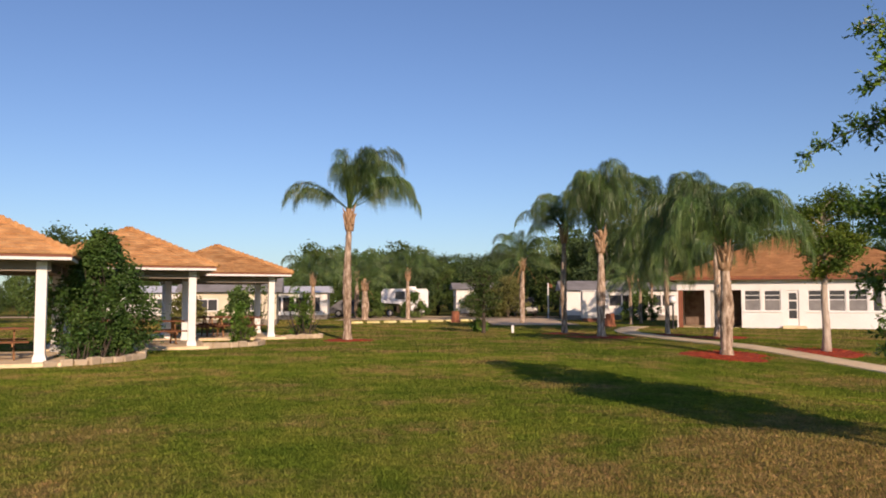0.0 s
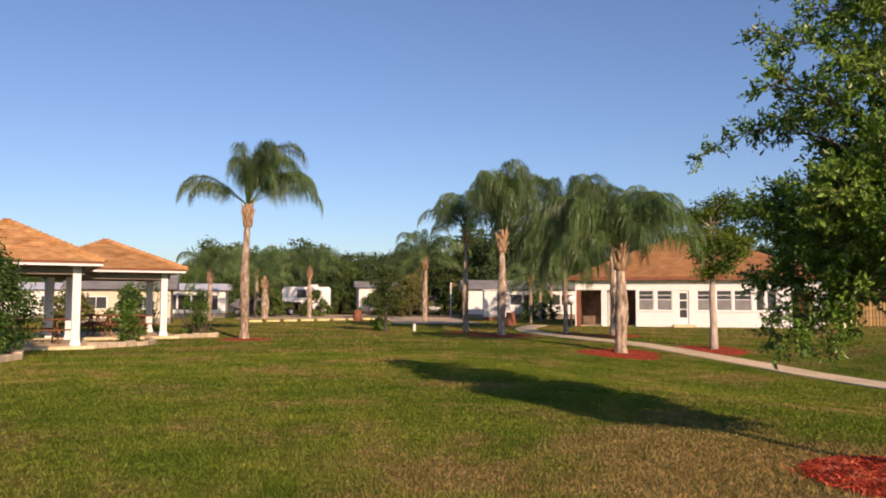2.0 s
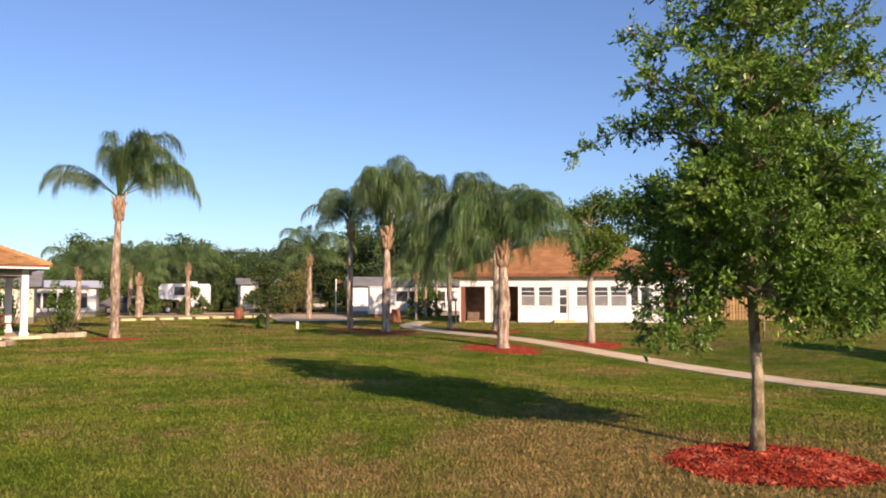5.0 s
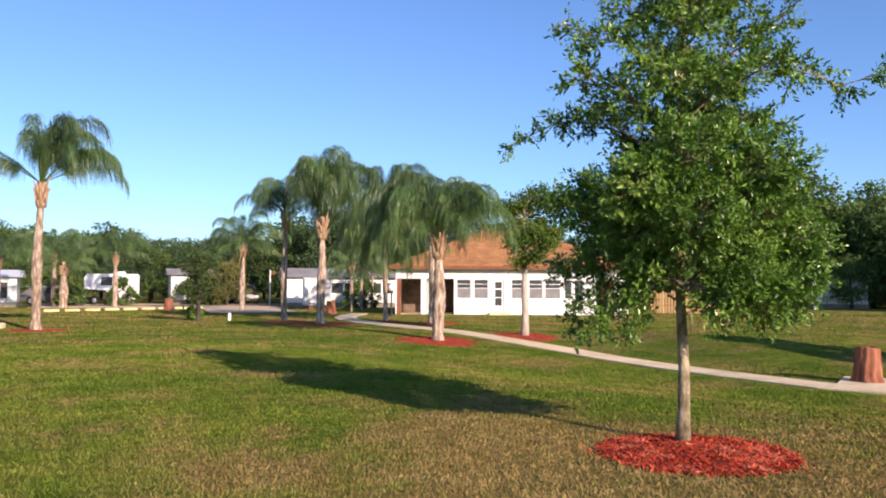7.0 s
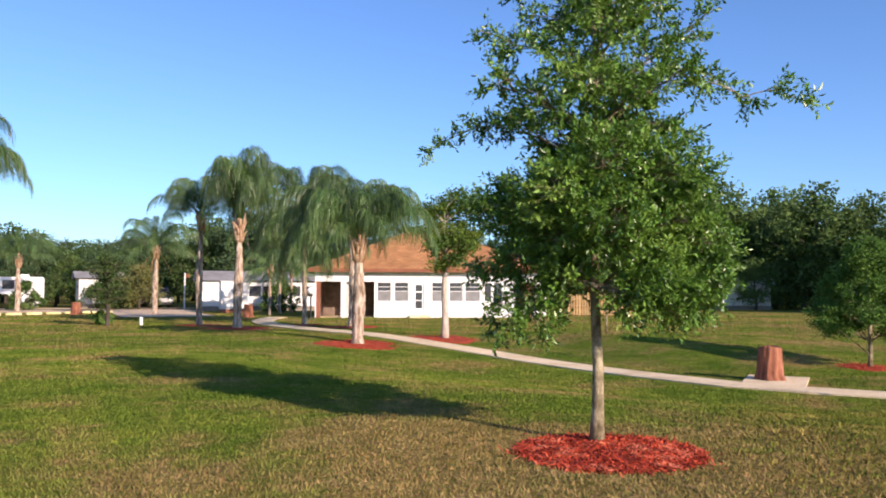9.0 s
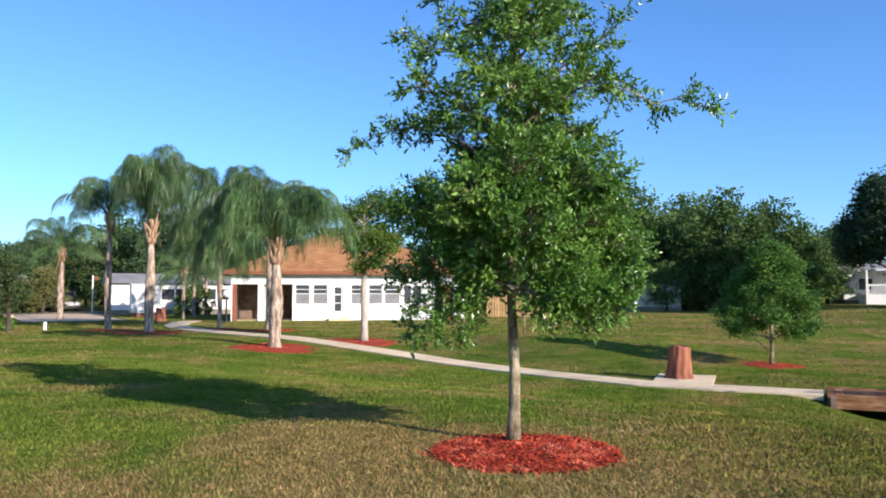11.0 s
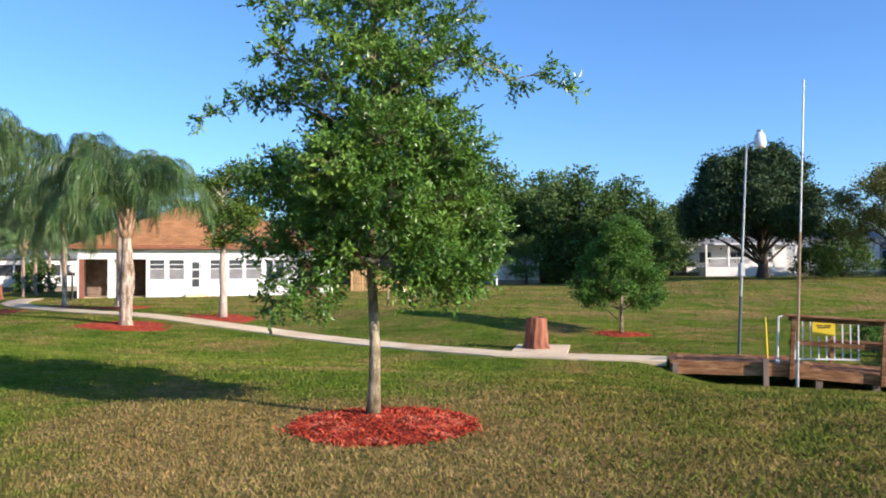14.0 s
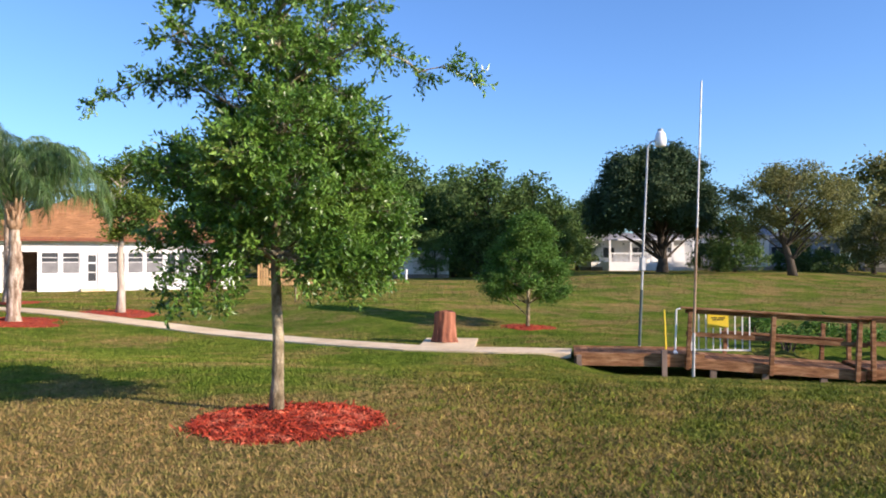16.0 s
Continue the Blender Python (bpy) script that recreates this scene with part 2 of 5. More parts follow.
M["sleeve"] = mat("dark_green_paint", [(0.06, 0.085, 0.075), (0.1, 0.13, 0.12)], scale=5, rough=0.6, fine=0.15)
M["rust"] = mat("rusty_pole", [(0.3, 0.18, 0.1), (0.42, 0.3, 0.2)], scale=4, rough=0.8, fine=0.2)
M["yellow"] = mat("yellow_paint", [(0.72, 0.5, 0.02), (0.8, 0.58, 0.04)], scale=3, rough=0.6, fine=0.06)
M["bumper"] = mat("faded_yellow_concrete", [(0.6, 0.5, 0.2), (0.75, 0.66, 0.35)], scale=3, rough=0.9, fine=0.15, vary=0.12)
M["black"] = mat("black_plastic", [(0.015, 0.015, 0.015), (0.03, 0.03, 0.03)], scale=4, rough=0.5)
M["car_grey"] = mat("grey_car_paint", [(0.12, 0.12, 0.13), (0.15, 0.15, 0.16)], scale=2, rough=0.3, spec=0.5)
M["car_white"] = mat("white_car_paint", [(0.72, 0.72, 0.72), (0.78, 0.78, 0.78)], scale=2, rough=0.3, spec=0.5)
M["siding"] = mat("white_siding", [(0.72, 0.7, 0.66), (0.8, 0.79, 0.75)], scale=0.7, rough=0.6, fine=0.05, vary=0.06)
# white siding with the bluish tree shade put into its colour
M["shaded_siding"] = mat("white_siding_in_shade", [(0.34, 0.38, 0.43), (0.42, 0.46, 0.51)], scale=0.7, rough=0.7, fine=0.06)
M["cream"] = mat("cream_siding", [(0.6, 0.52, 0.38), (0.7, 0.62, 0.48)], scale=0.7, rough=0.7, fine=0.06)
M["roof_grey"] = mat("grey_roof", [(0.2, 0.19, 0.18), (0.3, 0.29, 0.28)], scale=1.0, rough=0.85, fine=0.1)
M["roof_white"] = mat("white_metal_roof", [(0.6, 0.61, 0.63), (0.7, 0.71, 0.73)], scale=1.0, rough=0.5, fine=0.05)
# pale reflection in the hall's lower panes, put into the colour
M["screen"] = mat("grey_reflection_pane", [(0.17, 0.165, 0.165), (0.25, 0.245, 0.24)], scale=2.0, rough=0.5, fine=0.1)
M["globe"] = mat("white_globe", [(0.8, 0.8, 0.8), (0.85, 0.85, 0.85)], scale=2, rough=0.25, spec=0.5)
M["curtain"] = mat("pale_curtain", [(0.42, 0.4, 0.36), (0.55, 0.52, 0.47)], scale=2, rough=0.9, stretch=(8, 8, 1))


def glass_material():
    m = mat("dark_glass", [(0.05, 0.055, 0.06), (0.07, 0.075, 0.08)], scale=0.8, rough=0.12, spec=0.22)
    return m


M["glass"] = glass_material()


# ---- building helpers ----
def ss(a, b, x):
    t = min(1.0, max(0.0, (x - a) / (b - a)))
    return t * t * (3 - 2 * t)


def ground_z(x, y, hollowed=True):
    """The lawn: level, falling to the bank by the footbridge and rising gently to the far houses beyond it."""
    s = 0.906 * x + 0.42 * y
    z = -0.5 * ss(9.0, 15.5, s) * (1 - max(ss(13, 24, y - 0.35 * x), ss(13.5, 22.5, y) * ss(14, 17.5, x)))
    z += 0.62 * ss(0, 15, x - 1.2 * y) * ss(25, 65, s)
    u, v = (x - 15.0) * 0.56 - (y - 8.6) * 0.83, (x - 15.0) * 0.83 + (y - 8.6) * 0.56
    hollow = ss(-3.8, -0.2, v) * ss(2.0, 1.3, v) * ss(-1.9, 0.0, u) * ss(14.0, 11.0, u) * (0.4 + 0.14 * ss(0.8, 3.0, u))
    return z - (hollow if hollowed else 0.0)


def thing(name, at=(0, 0, 0), rz=0.0, label="", category="", group="", kind=""):
    e = new(name)
    e.empty_display_size = 0.2
    e.matrix_basis = pose(*at, 0, 0, rz)
    return tagged(e, label, category, group, kind)


def mesh_of(name, bm, material, smooth=False):
    me = bpy.data.meshes.new(name)
    bm.to_mesh(me)
    bm.free()
    me.materials.append(M[material] if isinstance(material, str) else material)
    if smooth:
        me.polygons.foreach_set("use_smooth", [True] * len(me.polygons))
    return me


def part(name, bm, material, parent, label="", smooth=False, at=None):
    me = bm if isinstance(bm, bpy.types.Mesh) else mesh_of(name, bm, material, smooth)
    ob = new(name, me)
    ob.parent = parent
    if at is not None:
        ob.matrix_basis = at
    if label:
        ob["label"] = label
    return ob


def box(bm, x0, x1, y0, y1, z0, z1, bevel=0.0, m=None):
    v = [bm.verts.new((x, y, z)) for x in (x0, x1) for y in (y0, y1) for z in (z0, z1)]
    fs = [bm.faces.new([v[i] for i in q]) for q in ((0, 1, 3, 2), (4, 6, 7, 5), (0, 4, 5, 1), (2, 3, 7, 6), (0, 2, 6, 4), (1, 5, 7, 3))]
    if bevel:
        es = list({e for f in fs for e in f.edges})
        r = bmesh.ops.bevel(bm, geom=es, offset=bevel, segments=1, affect="EDGES")
        v = list({u for f in r["faces"] for u in f.verts} | {u for u in v if u.is_valid})
    if m is not None:
        bmesh.ops.transform(bm, matrix=m, verts=[u for u in v if u.is_valid])
    return bm


def boxed(*a, bevel=0.0, m=None):
    return box(bmesh.new(), *a, bevel=bevel, m=m)


def tube(bm, pts, radii, n=10, cap=True):
    """A round limb along pts with its radius at each."""
    rings = []
    prev = None
    for i, p in enumerate(pts):
        p = Vector(p)
        d = (Vector(pts[min(i + 1, len(pts) - 1)]) - Vector(pts[max(i - 1, 0)])).normalized()
        a = Vector((1, 0, 0)) if prev is None else prev
        if abs(a.dot(d)) > 0.95:
            a = Vector((0, 1, 0))
        u = (a - d * a.dot(d)).normalized()
        prev = u
        w = d.cross(u)
        rings.append([bm.verts.new(p + (u * math.cos(k * 2 * math.pi / n) + w * math.sin(k * 2 * math.pi / n)) * radii[i]) for k in range(n)])
    for a, b in zip(rings, rings[1:]):
        for k in range(n):
            bm.faces.new((a[k], a[(k + 1) % n], b[(k + 1) % n], b[k]))
    if cap:
        bm.faces.new(rings[0][::-1])
        bm.faces.new(rings[-1])
    return bm


def mesh_from(name, verts, faces, material):
    me = bpy.data.meshes.new(name)
    me.from_pydata(verts, [], faces)
    me.materials.append(M[material])
    return me


def leaf_mesh(name, centres, size, rng, material, aspect=0.5, droop=0.0, fold=True):
    """Many small pointed leaves, one at each centre, turned every way."""
    n = len(centres)
    c = np.asarray(centres, float)
    d = rng.normal(size=(n, 3))
    d[:, 2] = d[:, 2] * 0.6 - droop
    d /= np.linalg.norm(d, axis=1)[:, None]
    e = np.cross(d, rng.normal(size=(n, 3)))
    e /= np.linalg.norm(e, axis=1)[:, None]
    f = np.cross(d, e)
    s = size * rng.uniform(0.65, 1.35, n)[:, None]
    a, b = c - d * s * 0.5, c + d * s * 0.5
    l, r = c + e * s * aspect * 0.5 + f * s * 0.1, c - e * s * aspect * 0.5 + f * s * 0.1
    verts = np.stack([a, l, b, r], 1).reshape(-1, 3)
    i = np.arange(n) * 4
    faces = np.stack([i, i + 1, i + 2, i + 3], 1).tolist()
    return mesh_from(name, verts.tolist(), faces, material)


# ---- the ground ----
def graded(lo, hi, n, k):
    u = np.linspace(-1, 1, n)
    s = np.sinh(u * k) / np.sinh(k)
    return np.where(s < 0, -s * lo, s * hi)


gx = graded(-900, 900, 360, 5.0) + 6
gy = graded(-900, 900, 360, 5.0) + 10
gv = [(x, y, ground_z(x, y)) for y in gy for x in gx]
nx = len(gx)
gf = [(j * nx + i, j * nx + i + 1, (j + 1) * nx + i + 1, (j + 1) * nx + i) for j in range(len(gy) - 1) for i in range(nx - 1)]
lawn = new("ground", mesh_from("ground", gv, gf, "lawn"))
lawn.data.polygons.foreach_set("use_smooth", [True] * len(lawn.data.polygons))
tagged(lawn, "mown green lawn with dry straw-coloured patches", "lawn", kind="structure")


def strip(pts, width, z, thick, seg=1.0):
    """A ribbon of slabs over the lawn along pts; yields each slab's corners."""
    out, P = [], [Vector((*p, 0)) for p in pts]
    line = []
    for a, b in zip(P, P[1:]):
        n = max(1, round((b - a).length / seg))
        line += [a + (b - a) * k / n for k in range(n)]
    line.append(P[-1])
    side = []
    for i, p in enumerate(line):
        d = (line[min(i + 1, len(line) - 1)] - line[max(i - 1, 0)]).normalized()
        side.append(Vector((d.y, -d.x, 0)) * width / 2)
    for i in range(len(line) - 1):
        gap = (line[i + 1] - line[i]).normalized() * 0.006
        q = [line[i] - side[i] + gap, line[i] + side[i] + gap, line[i + 1] + side[i + 1] - gap, line[i + 1] - side[i + 1] - gap]
        top = [Vector((v.x, v.y, ground_z(v.x, v.y, False) + z)) for v in q]
        out.append(top)
    return out


def slab_mesh(top, thick, material):
    bm = bmesh.new()
    a = [bm.verts.new(v) for v in top]
    b = [bm.verts.new(v - Vector((0, 0, thick))) for v in top]
    bm.faces.new(a)
    for i in range(4):
        bm.faces.new((a[i], b[i], b[(i + 1) % 4], a[(i + 1) % 4]))
    return mesh_of("slab", bm, material)


PATH = [(14.95, 10.0), (13.9, 11.7), (13.2, 13.1), (12.75, 15.5), (12.4, 18.4), (11.7, 21.0), (10.7, 23.6), (9.9, 25.9), (9.3, 28.2), (8.9, 30.4), (8.6, 33.0), (8.5, 36.0), (8.9, 39.0), (9.9, 42.0), (11.0, 44.5)]
walkway = thing("pavement", label="pale concrete garden path winding over the lawn", category="path", kind="structure")
for top in strip(PATH, 1.02, 0.03, 0.1, 1.5):
    part("slab", slab_mesh(top, 0.1, "concrete"), None, walkway)
pad = [Vector((x, y, ground_z(x, y) + 0.034)) for x, y in ((12.95, 12.75), (14.0, 11.95), (15.8, 13.35), (14.95, 14.35))]
part("slab", slab_mesh(pad, 0.1, "concrete"), None, walkway, "square concrete pad under the log bin")

road = thing("road", label="sun-bleached asphalt drive with a car park", category="road", kind="structure")
bm = bmesh.new()
for x0, x1, y0, y1 in ((-8, 9.2, 58.5, 66.0), (-60, 70, 68.0, 73.0), (3.0, 8.2, 47.5, 58.4)):
    vs = [bm.verts.new((x, y, ground_z(x, y) + 0.025)) for x, y in ((x0, y0), (x1, y0), (x1, y1), (x0, y1))]
    bm.faces.new(vs)
part("asphalt", bm, "asphalt", road)


# ---- mulch rings ----
def mulch_bed(x, y, r, seed, chips=0, group="mulch rings round the trees"):
    rng = random.Random(seed)
    t = thing("mulch_bed", (x, y, ground_z(x, y)), label="ring of red-dyed wood mulch round a tree trunk", category="mulch", group=group)
    bm = bmesh.new()
    n, rings = 40, 6
    k0, k1 = rng.uniform(0, 6), rng.uniform(0, 6)
    prev = None
    for j in range(rings + 1):
        f = j / rings
        ring = []
        for i in range(n):
            a = 2 * math.pi * i / n
            rad = r * f * (1 + 0.14 * math.sin(3 * a + k0) + 0.09 * math.sin(5 * a + k1) + rng.uniform(-0.05, 0.05))
            px, py = x + rad * math.cos(a), y + rad * math.sin(a)
            h = 0.03 * (1 - f ** 2) + rng.uniform(0, 0.02) - (0.03 if j == rings else 0)
            ring.append(bm.verts.new((px - x, py - y, ground_z(px, py) - ground_z(x, y) + h)))
        if prev:
            for i in range(n):
                bm.faces.new((prev[i], ring[i], ring[(i + 1) % n], prev[(i + 1) % n]))
        prev = ring
    part("mound", bm, "mulch", t)
    if chips:
        vs, fs = [], []
        for _ in range(chips):
            a, q = rng.uniform(0, 2 * math.pi), math.sqrt(rng.random()) * (1.0 if rng.random() < 0.94 else rng.uniform(1.0, 1.3))
            rad = r * q * 1.04
            px, py = rad * math.cos(a), rad * math.sin(a)
            c = Vector((px, py, ground_z(x + px, y + py) - ground_z(x, y) + 0.03 * max(0, 1 - q ** 2) + rng.uniform(0.008, 0.025)))
            m = pose(*c, rng.gauss(0, 22), rng.gauss(0, 22), rng.uniform(0, 360))
            l, w, h = rng.uniform(0.012, 0.055), rng.uniform(0.004, 0.011), 0.005
            b = len(vs)
            vs += [m @ Vector(v) for v in ((-l, -w, 0), (l, -w * 0.6, 0), (l * 0.9, w, 0), (-l, w * 0.7, 0), (0, 0, h))]
            fs += [(b, b + 1, b + 4), (b + 1, b + 2, b + 4), (b + 2, b + 3, b + 4), (b + 3, b, b + 4)]
        o = part("chip_litter", mesh_from("chip_litter", vs, fs, "chip"), None, t, "loose red wood chips")
        o["kind"] = "stuff"
    return t


# ---- palms ----
def frond_mesh(seed, rise, arch, length=3.0, pairs=115, material="frond", hang=0.92):
    """A feather frond that leaves the heart at rise degrees and arches over by arch degrees, mostly in its
    outer half; its long narrow leaflets stand off on both sides and then hang."""
    rng = random.Random(seed)
    vs, fs, pts = [], [], []
    x = y = z = 0.0
    a, n, sway = radians(rise), 22, rng.uniform(-0.25, 0.25)
    for i in range(n + 1):
        pts.append(Vector((x, y, z)))
        f = i / n
        a -= radians(arch) / n * (0.1 + 2.7 * f * f)
        x += math.cos(a) * length / n
        y += sway * f * length / n
        z += math.sin(a) * length / n
    for i in range(n):
        p, q = pts[i], pts[i + 1]
        w, v = 0.04 * (1 - i / n) + 0.005, 0.04 * (1 - (i + 1) / n) + 0.005
        b = len(vs)
        vs += [p + Vector((0, -w, 0)), p + Vector((0, w, 0)), q + Vector((0, v, 0)), q + Vector((0, -v, 0)), p + Vector((0, 0, -w)), q + Vector((0, 0, -v))]
        fs += [(b, b + 1, b + 2, b + 3), (b + 1, b + 4, b + 5, b + 2), (b + 4, b, b + 3, b + 5)]
    down = Vector((0, 0, -1))
    for k in range(pairs):
        f = 0.2 + 0.8 * (k + rng.random()) / pairs
        i = min(n - 1, int(f * n))
        p = pts[i].lerp(pts[i + 1], f * n - i)
        d = (pts[i + 1] - pts[i]).normalized()
        size = hang * (0.45 + 0.55 * math.sin(math.pi * min(1.0, 0.1 + f * 0.85)) ** 0.7) * length / 3.0
        for s in (-1, 1):
            l = size * rng.uniform(0.75, 1.2)
            out = (Vector((0, s, 0)) * rng.uniform(0.15, 0.75) + d * rng.uniform(0.6, 1.1) + Vector((0, 0, rng.uniform(-0.15, 0.4)))).normalized()
            lax = rng.uniform(0.6, 1.2)
            m1 = p + out * l * 0.28
            m2 = m1 + (out * 0.6 + down * lax + Vector((rng.gauss(0, 0.07), rng.gauss(0, 0.07), 0))).normalized() * l * 0.3
            tip = m2 + (out * 0.12 + down * (lax + 0.8) + Vector((rng.gauss(0, 0.14), rng.gauss(0, 0.14), 0))).normalized() * l * 0.5
            w = (d * 0.8 + Vector((rng.gauss(0, 0.3), rng.gauss(0, 0.3), 0))).normalized() * 0.0085
            b = len(vs)
            vs += [p - w * 0.6, p + w * 0.6, m1 + w, m1 - w, m2 + w * 0.8, m2 - w * 0.8, tip]
            fs += [(b, b + 1, b + 2, b + 3), (b + 3, b + 2, b + 4, b + 5), (b + 5, b + 4, b + 6)]
    return mesh_from("frond", vs, fs, material)


# fronds by the angle at which they leave the heart, two of each
FRONDS = [(e, [frond_mesh(10 * i + j, e, a) for j in (1, 2)]) for i, (e, a) in enumerate(((86, 150), (74, 155), (60, 150), (45, 130), (28, 105), (10, 85), (-10, 65), (-35, 45)))]
DRY_FROND = frond_mesh(99, -50, 30, 1.8, 34, "frond_dry", 0.4)


def palm(x, y, height, crown=1.0, girth=0.17, fronds=20, seed=0, label="", lean=(0, 0), steep=84, low=0, dry=0, turn=0.0, wind=(0, 0), sides=(), narrow=1.0):
    """height: to the crown's heart. Fronds leave it between steep and low degrees; wind turns them towards one
    bearing by a share; sides adds single fronds (bearing, rise, scale)."""
    rng = random.Random(seed)
    z0 = ground_z(x, y)
    t = thing("palm_tree", (x, y, z0 - 0.05), label=label or "queen palm with a pale ringed trunk and drooping fronds", category="palm tree", group="palms on the lawn")
    bm = bmesh.new()
    n = 40
    top = height - 0.95 * crown ** 0.5
    pts = [(lean[0] * (k / n) ** 1.3 + 0.02 * math.sin(k * 0.16 + seed), lean[1] * (k / n) ** 1.3, top * k / n) for k in range(n + 1)]
    rad = [girth * (1.35 - 0.4 * min(1, k / 4) + 0.22 * math.exp(-((k / n - 0.5) / 0.22) ** 2) - 0.3 * (k / n) ** 3 + (0.05 if k % 2 else -0.03) + rng.uniform(-0.06, 0.06)) for k in range(n + 1)]
    tube(bm, pts, rad, 14)
    part("trunk", bm, "palm_trunk", t, smooth=True)
    bm = bmesh.new()
    tx, ty = pts[-1][0], pts[-1][1]
    tube(bm, [(tx, ty, top - 0.12), (tx, ty, top), (tx, ty, top + 0.3), (tx, ty, height)], [girth * 0.75, girth * 1.1, girth * 0.85, girth * 0.4], 10)
    for k in range(16):
        a = k * 2.4
        zz = top - 0.1 + (height - top) * 0.6 * k / 16
        base = Vector((tx + math.cos(a) * girth * 0.75, ty + math.sin(a) * girth * 0.75, zz))
        out = Vector((math.cos(a), math.sin(a), 0))
        l = rng.uniform(0.3, 0.65)
        tube(bm, [base, base + out * 0.05 + Vector((0, 0, l * 0.5)), base + out * rng.uniform(0.1, 0.2) + Vector((0, 0, l))], [0.06, 0.045, 0.014], 5)
    part("crown_base", bm, "boot", t, "shaggy orange-brown leaf bases", smooth=True)
    plan = []
    for k in range(fronds):
        f = (k + 0.5) / fronds
        a = turn + k * 137.5 + rng.uniform(-14, 14)
        if wind[1]:
            off = (a - wind[0] + 180) % 360 - 180
            a -= off * wind[1]
        plan.append((a, steep - (steep - low) * f ** 0.9 + rng.uniform(-6, 6), (0.88 + 0.2 * math.sin(math.pi * f)) * rng.uniform(0.88, 1.1), 0.3 * f))
    plan += [(a, e, s, 0.2) for a, e, s in sides]
    for a, e, s, down in plan:
        rise, kinds = min(FRONDS, key=lambda q: abs(q[0] - e))
        s *= crown
        m = pose(tx, ty, height - down, 0, 0, a) @ pose(0.04, 0, 0, 0, rise - e, 0) @ Matrix.Diagonal((s * narrow, s * rng.choice((-1, 1)), s, 1))
        part("frond", rng.choice(kinds), None, t, at=m)
    for k in range(dry):
        m = pose(tx, ty, height - 0.4, 0, 0, k * 97 + seed * 31) @ Matrix.Scale(crown, 4)
        part("frond", DRY_FROND, None, t, "dry brown hanging frond", at=m)
    return t


# ---- leafy trees ----
def limb_points(rng, start, direction, length, n=6, wander=0.12, lift=0.0):
    p, d = Vector(start), Vector(direction).normalized()
    pts = [p.copy()]
    for _ in range(n):
        d = (d + Vector((rng.gauss(0, wander), rng.gauss(0, wander), rng.gauss(0, wander) + lift))).normalized()
        p = p + d * length / n
        pts.append(p.copy())
    return pts


def crown_tree(name, x, y, height, width, clear, seed, leaves, leaf, material, trunk_r, bark="bark", label="", category="tree", group="", limbs=34, shape=1.0, cluster=0.45, aspect=0.5, fork=None, lean=(0, 0), top_heavy=0.5, profile=None, extra=(), dense=(0.0, 1.0)):
    """A broad-leaved tree: tapered trunk, limbs that fork, and leaf clusters along their outer halves."""
    rng = random.Random(seed)
    nrng = np.random.default_rng(seed)
    t = thing(name, (x, y, ground_z(x, y) - 0.05), label=label, category=category, group=group)
    bm = bmesh.new()
    n = 12
    trunk = [Vector((lean[0] * k / n + 0.02 * math.sin(k * 1.3 + seed) * height / 5, lean[1] * k / n + 0.02 * math.cos(k * 1.7 + seed) * height / 5, height * 0.9 * k / n)) for k in range(n + 1)]
    tube(bm, trunk, [trunk_r * (1.2 if k == 0 else 1.0) * (1 - 0.92 * (k / n) ** 1.3) + 0.006 for k in range(n + 1)], 10)
    centres = []
    for k in range(limbs):
        f = (k + rng.random()) / limbs
        h = clear + (height * 0.92 - clear) * f
        i = min(n - 1, int(h / (height * 0.9) * n))
        p = trunk[i].lerp(trunk[min(n, i + 1)], h / (height * 0.9) * n - i)
        a = k * 2.399 + rng.uniform(-0.4, 0.4)
        prof = (math.sin(math.pi * min(1, (f * 0.93 + 0.07)) ** top_heavy) ** 0.8) * shape + 0.12
        reach = (profile(f) if profile else width / 2 * prof) * rng.uniform(0.7, 1.12)
        d = Vector((math.cos(a), math.sin(a), rng.uniform(0.1, 0.5) + 0.6 * f))
        pts = limb_points(rng, p, d, reach * 1.1, 6, 0.16, -0.03 if f < 0.3 else 0.02)
        r0 = trunk_r * 0.26 * (1 - 0.6 * f) + 0.004
        tube(bm, pts, [r0 * (1 - 0.85 * q / 6) + 0.003 for q in range(7)], 6, cap=False)
        for q in range(2, 7):
            for _ in range(2):
                sub = limb_points(rng, pts[q], (rng.gauss(0, 1), rng.gauss(0, 1), rng.gauss(0.15, 0.6)), cluster * rng.uniform(0.6, 1.5), 3, 0.25)
                if leaf < 0.2:
                    tube(bm, sub, [0.012, 0.008, 0.006, 0.003], 4, cap=False)
                centres += sub[1:]
    for h, d, reach in extra:
        pts = limb_points(rng, trunk[int(h / (height * 0.9) * n)], d, reach, 8, 0.07)
        tube(bm, pts, [0.022 * (1 - 0.85 * q / 8) + 0.003 for q in range(9)], 6, cap=False)
        for q in range(3, 9):
            for _ in range(3):
                sub = limb_points(rng, pts[q], (rng.gauss(0, 1), rng.gauss(0, 1), rng.gauss(0.1, 0.5)), cluster * rng.uniform(0.4, 0.9), 3, 0.25)
                tube(bm, sub, [0.008, 0.006, 0.005, 0.003], 4, cap=False)
                centres += sub[1:]
    part("trunk", bm, bark, t, smooth=True)
    c = np.array([tuple(v) for v in centres])
    weight = np.where(c[:, 2] < dense[0], dense[1], 1.0)
    pick = nrng.choice(len(c), leaves, p=weight / weight.sum())
    spots = c[pick] + nrng.normal(size=(leaves, 3)) * cluster * 0.33
    me = leaf_mesh("crown", spots, leaf, nrng, material, aspect)
    part("crown", me, None, t)
    return t


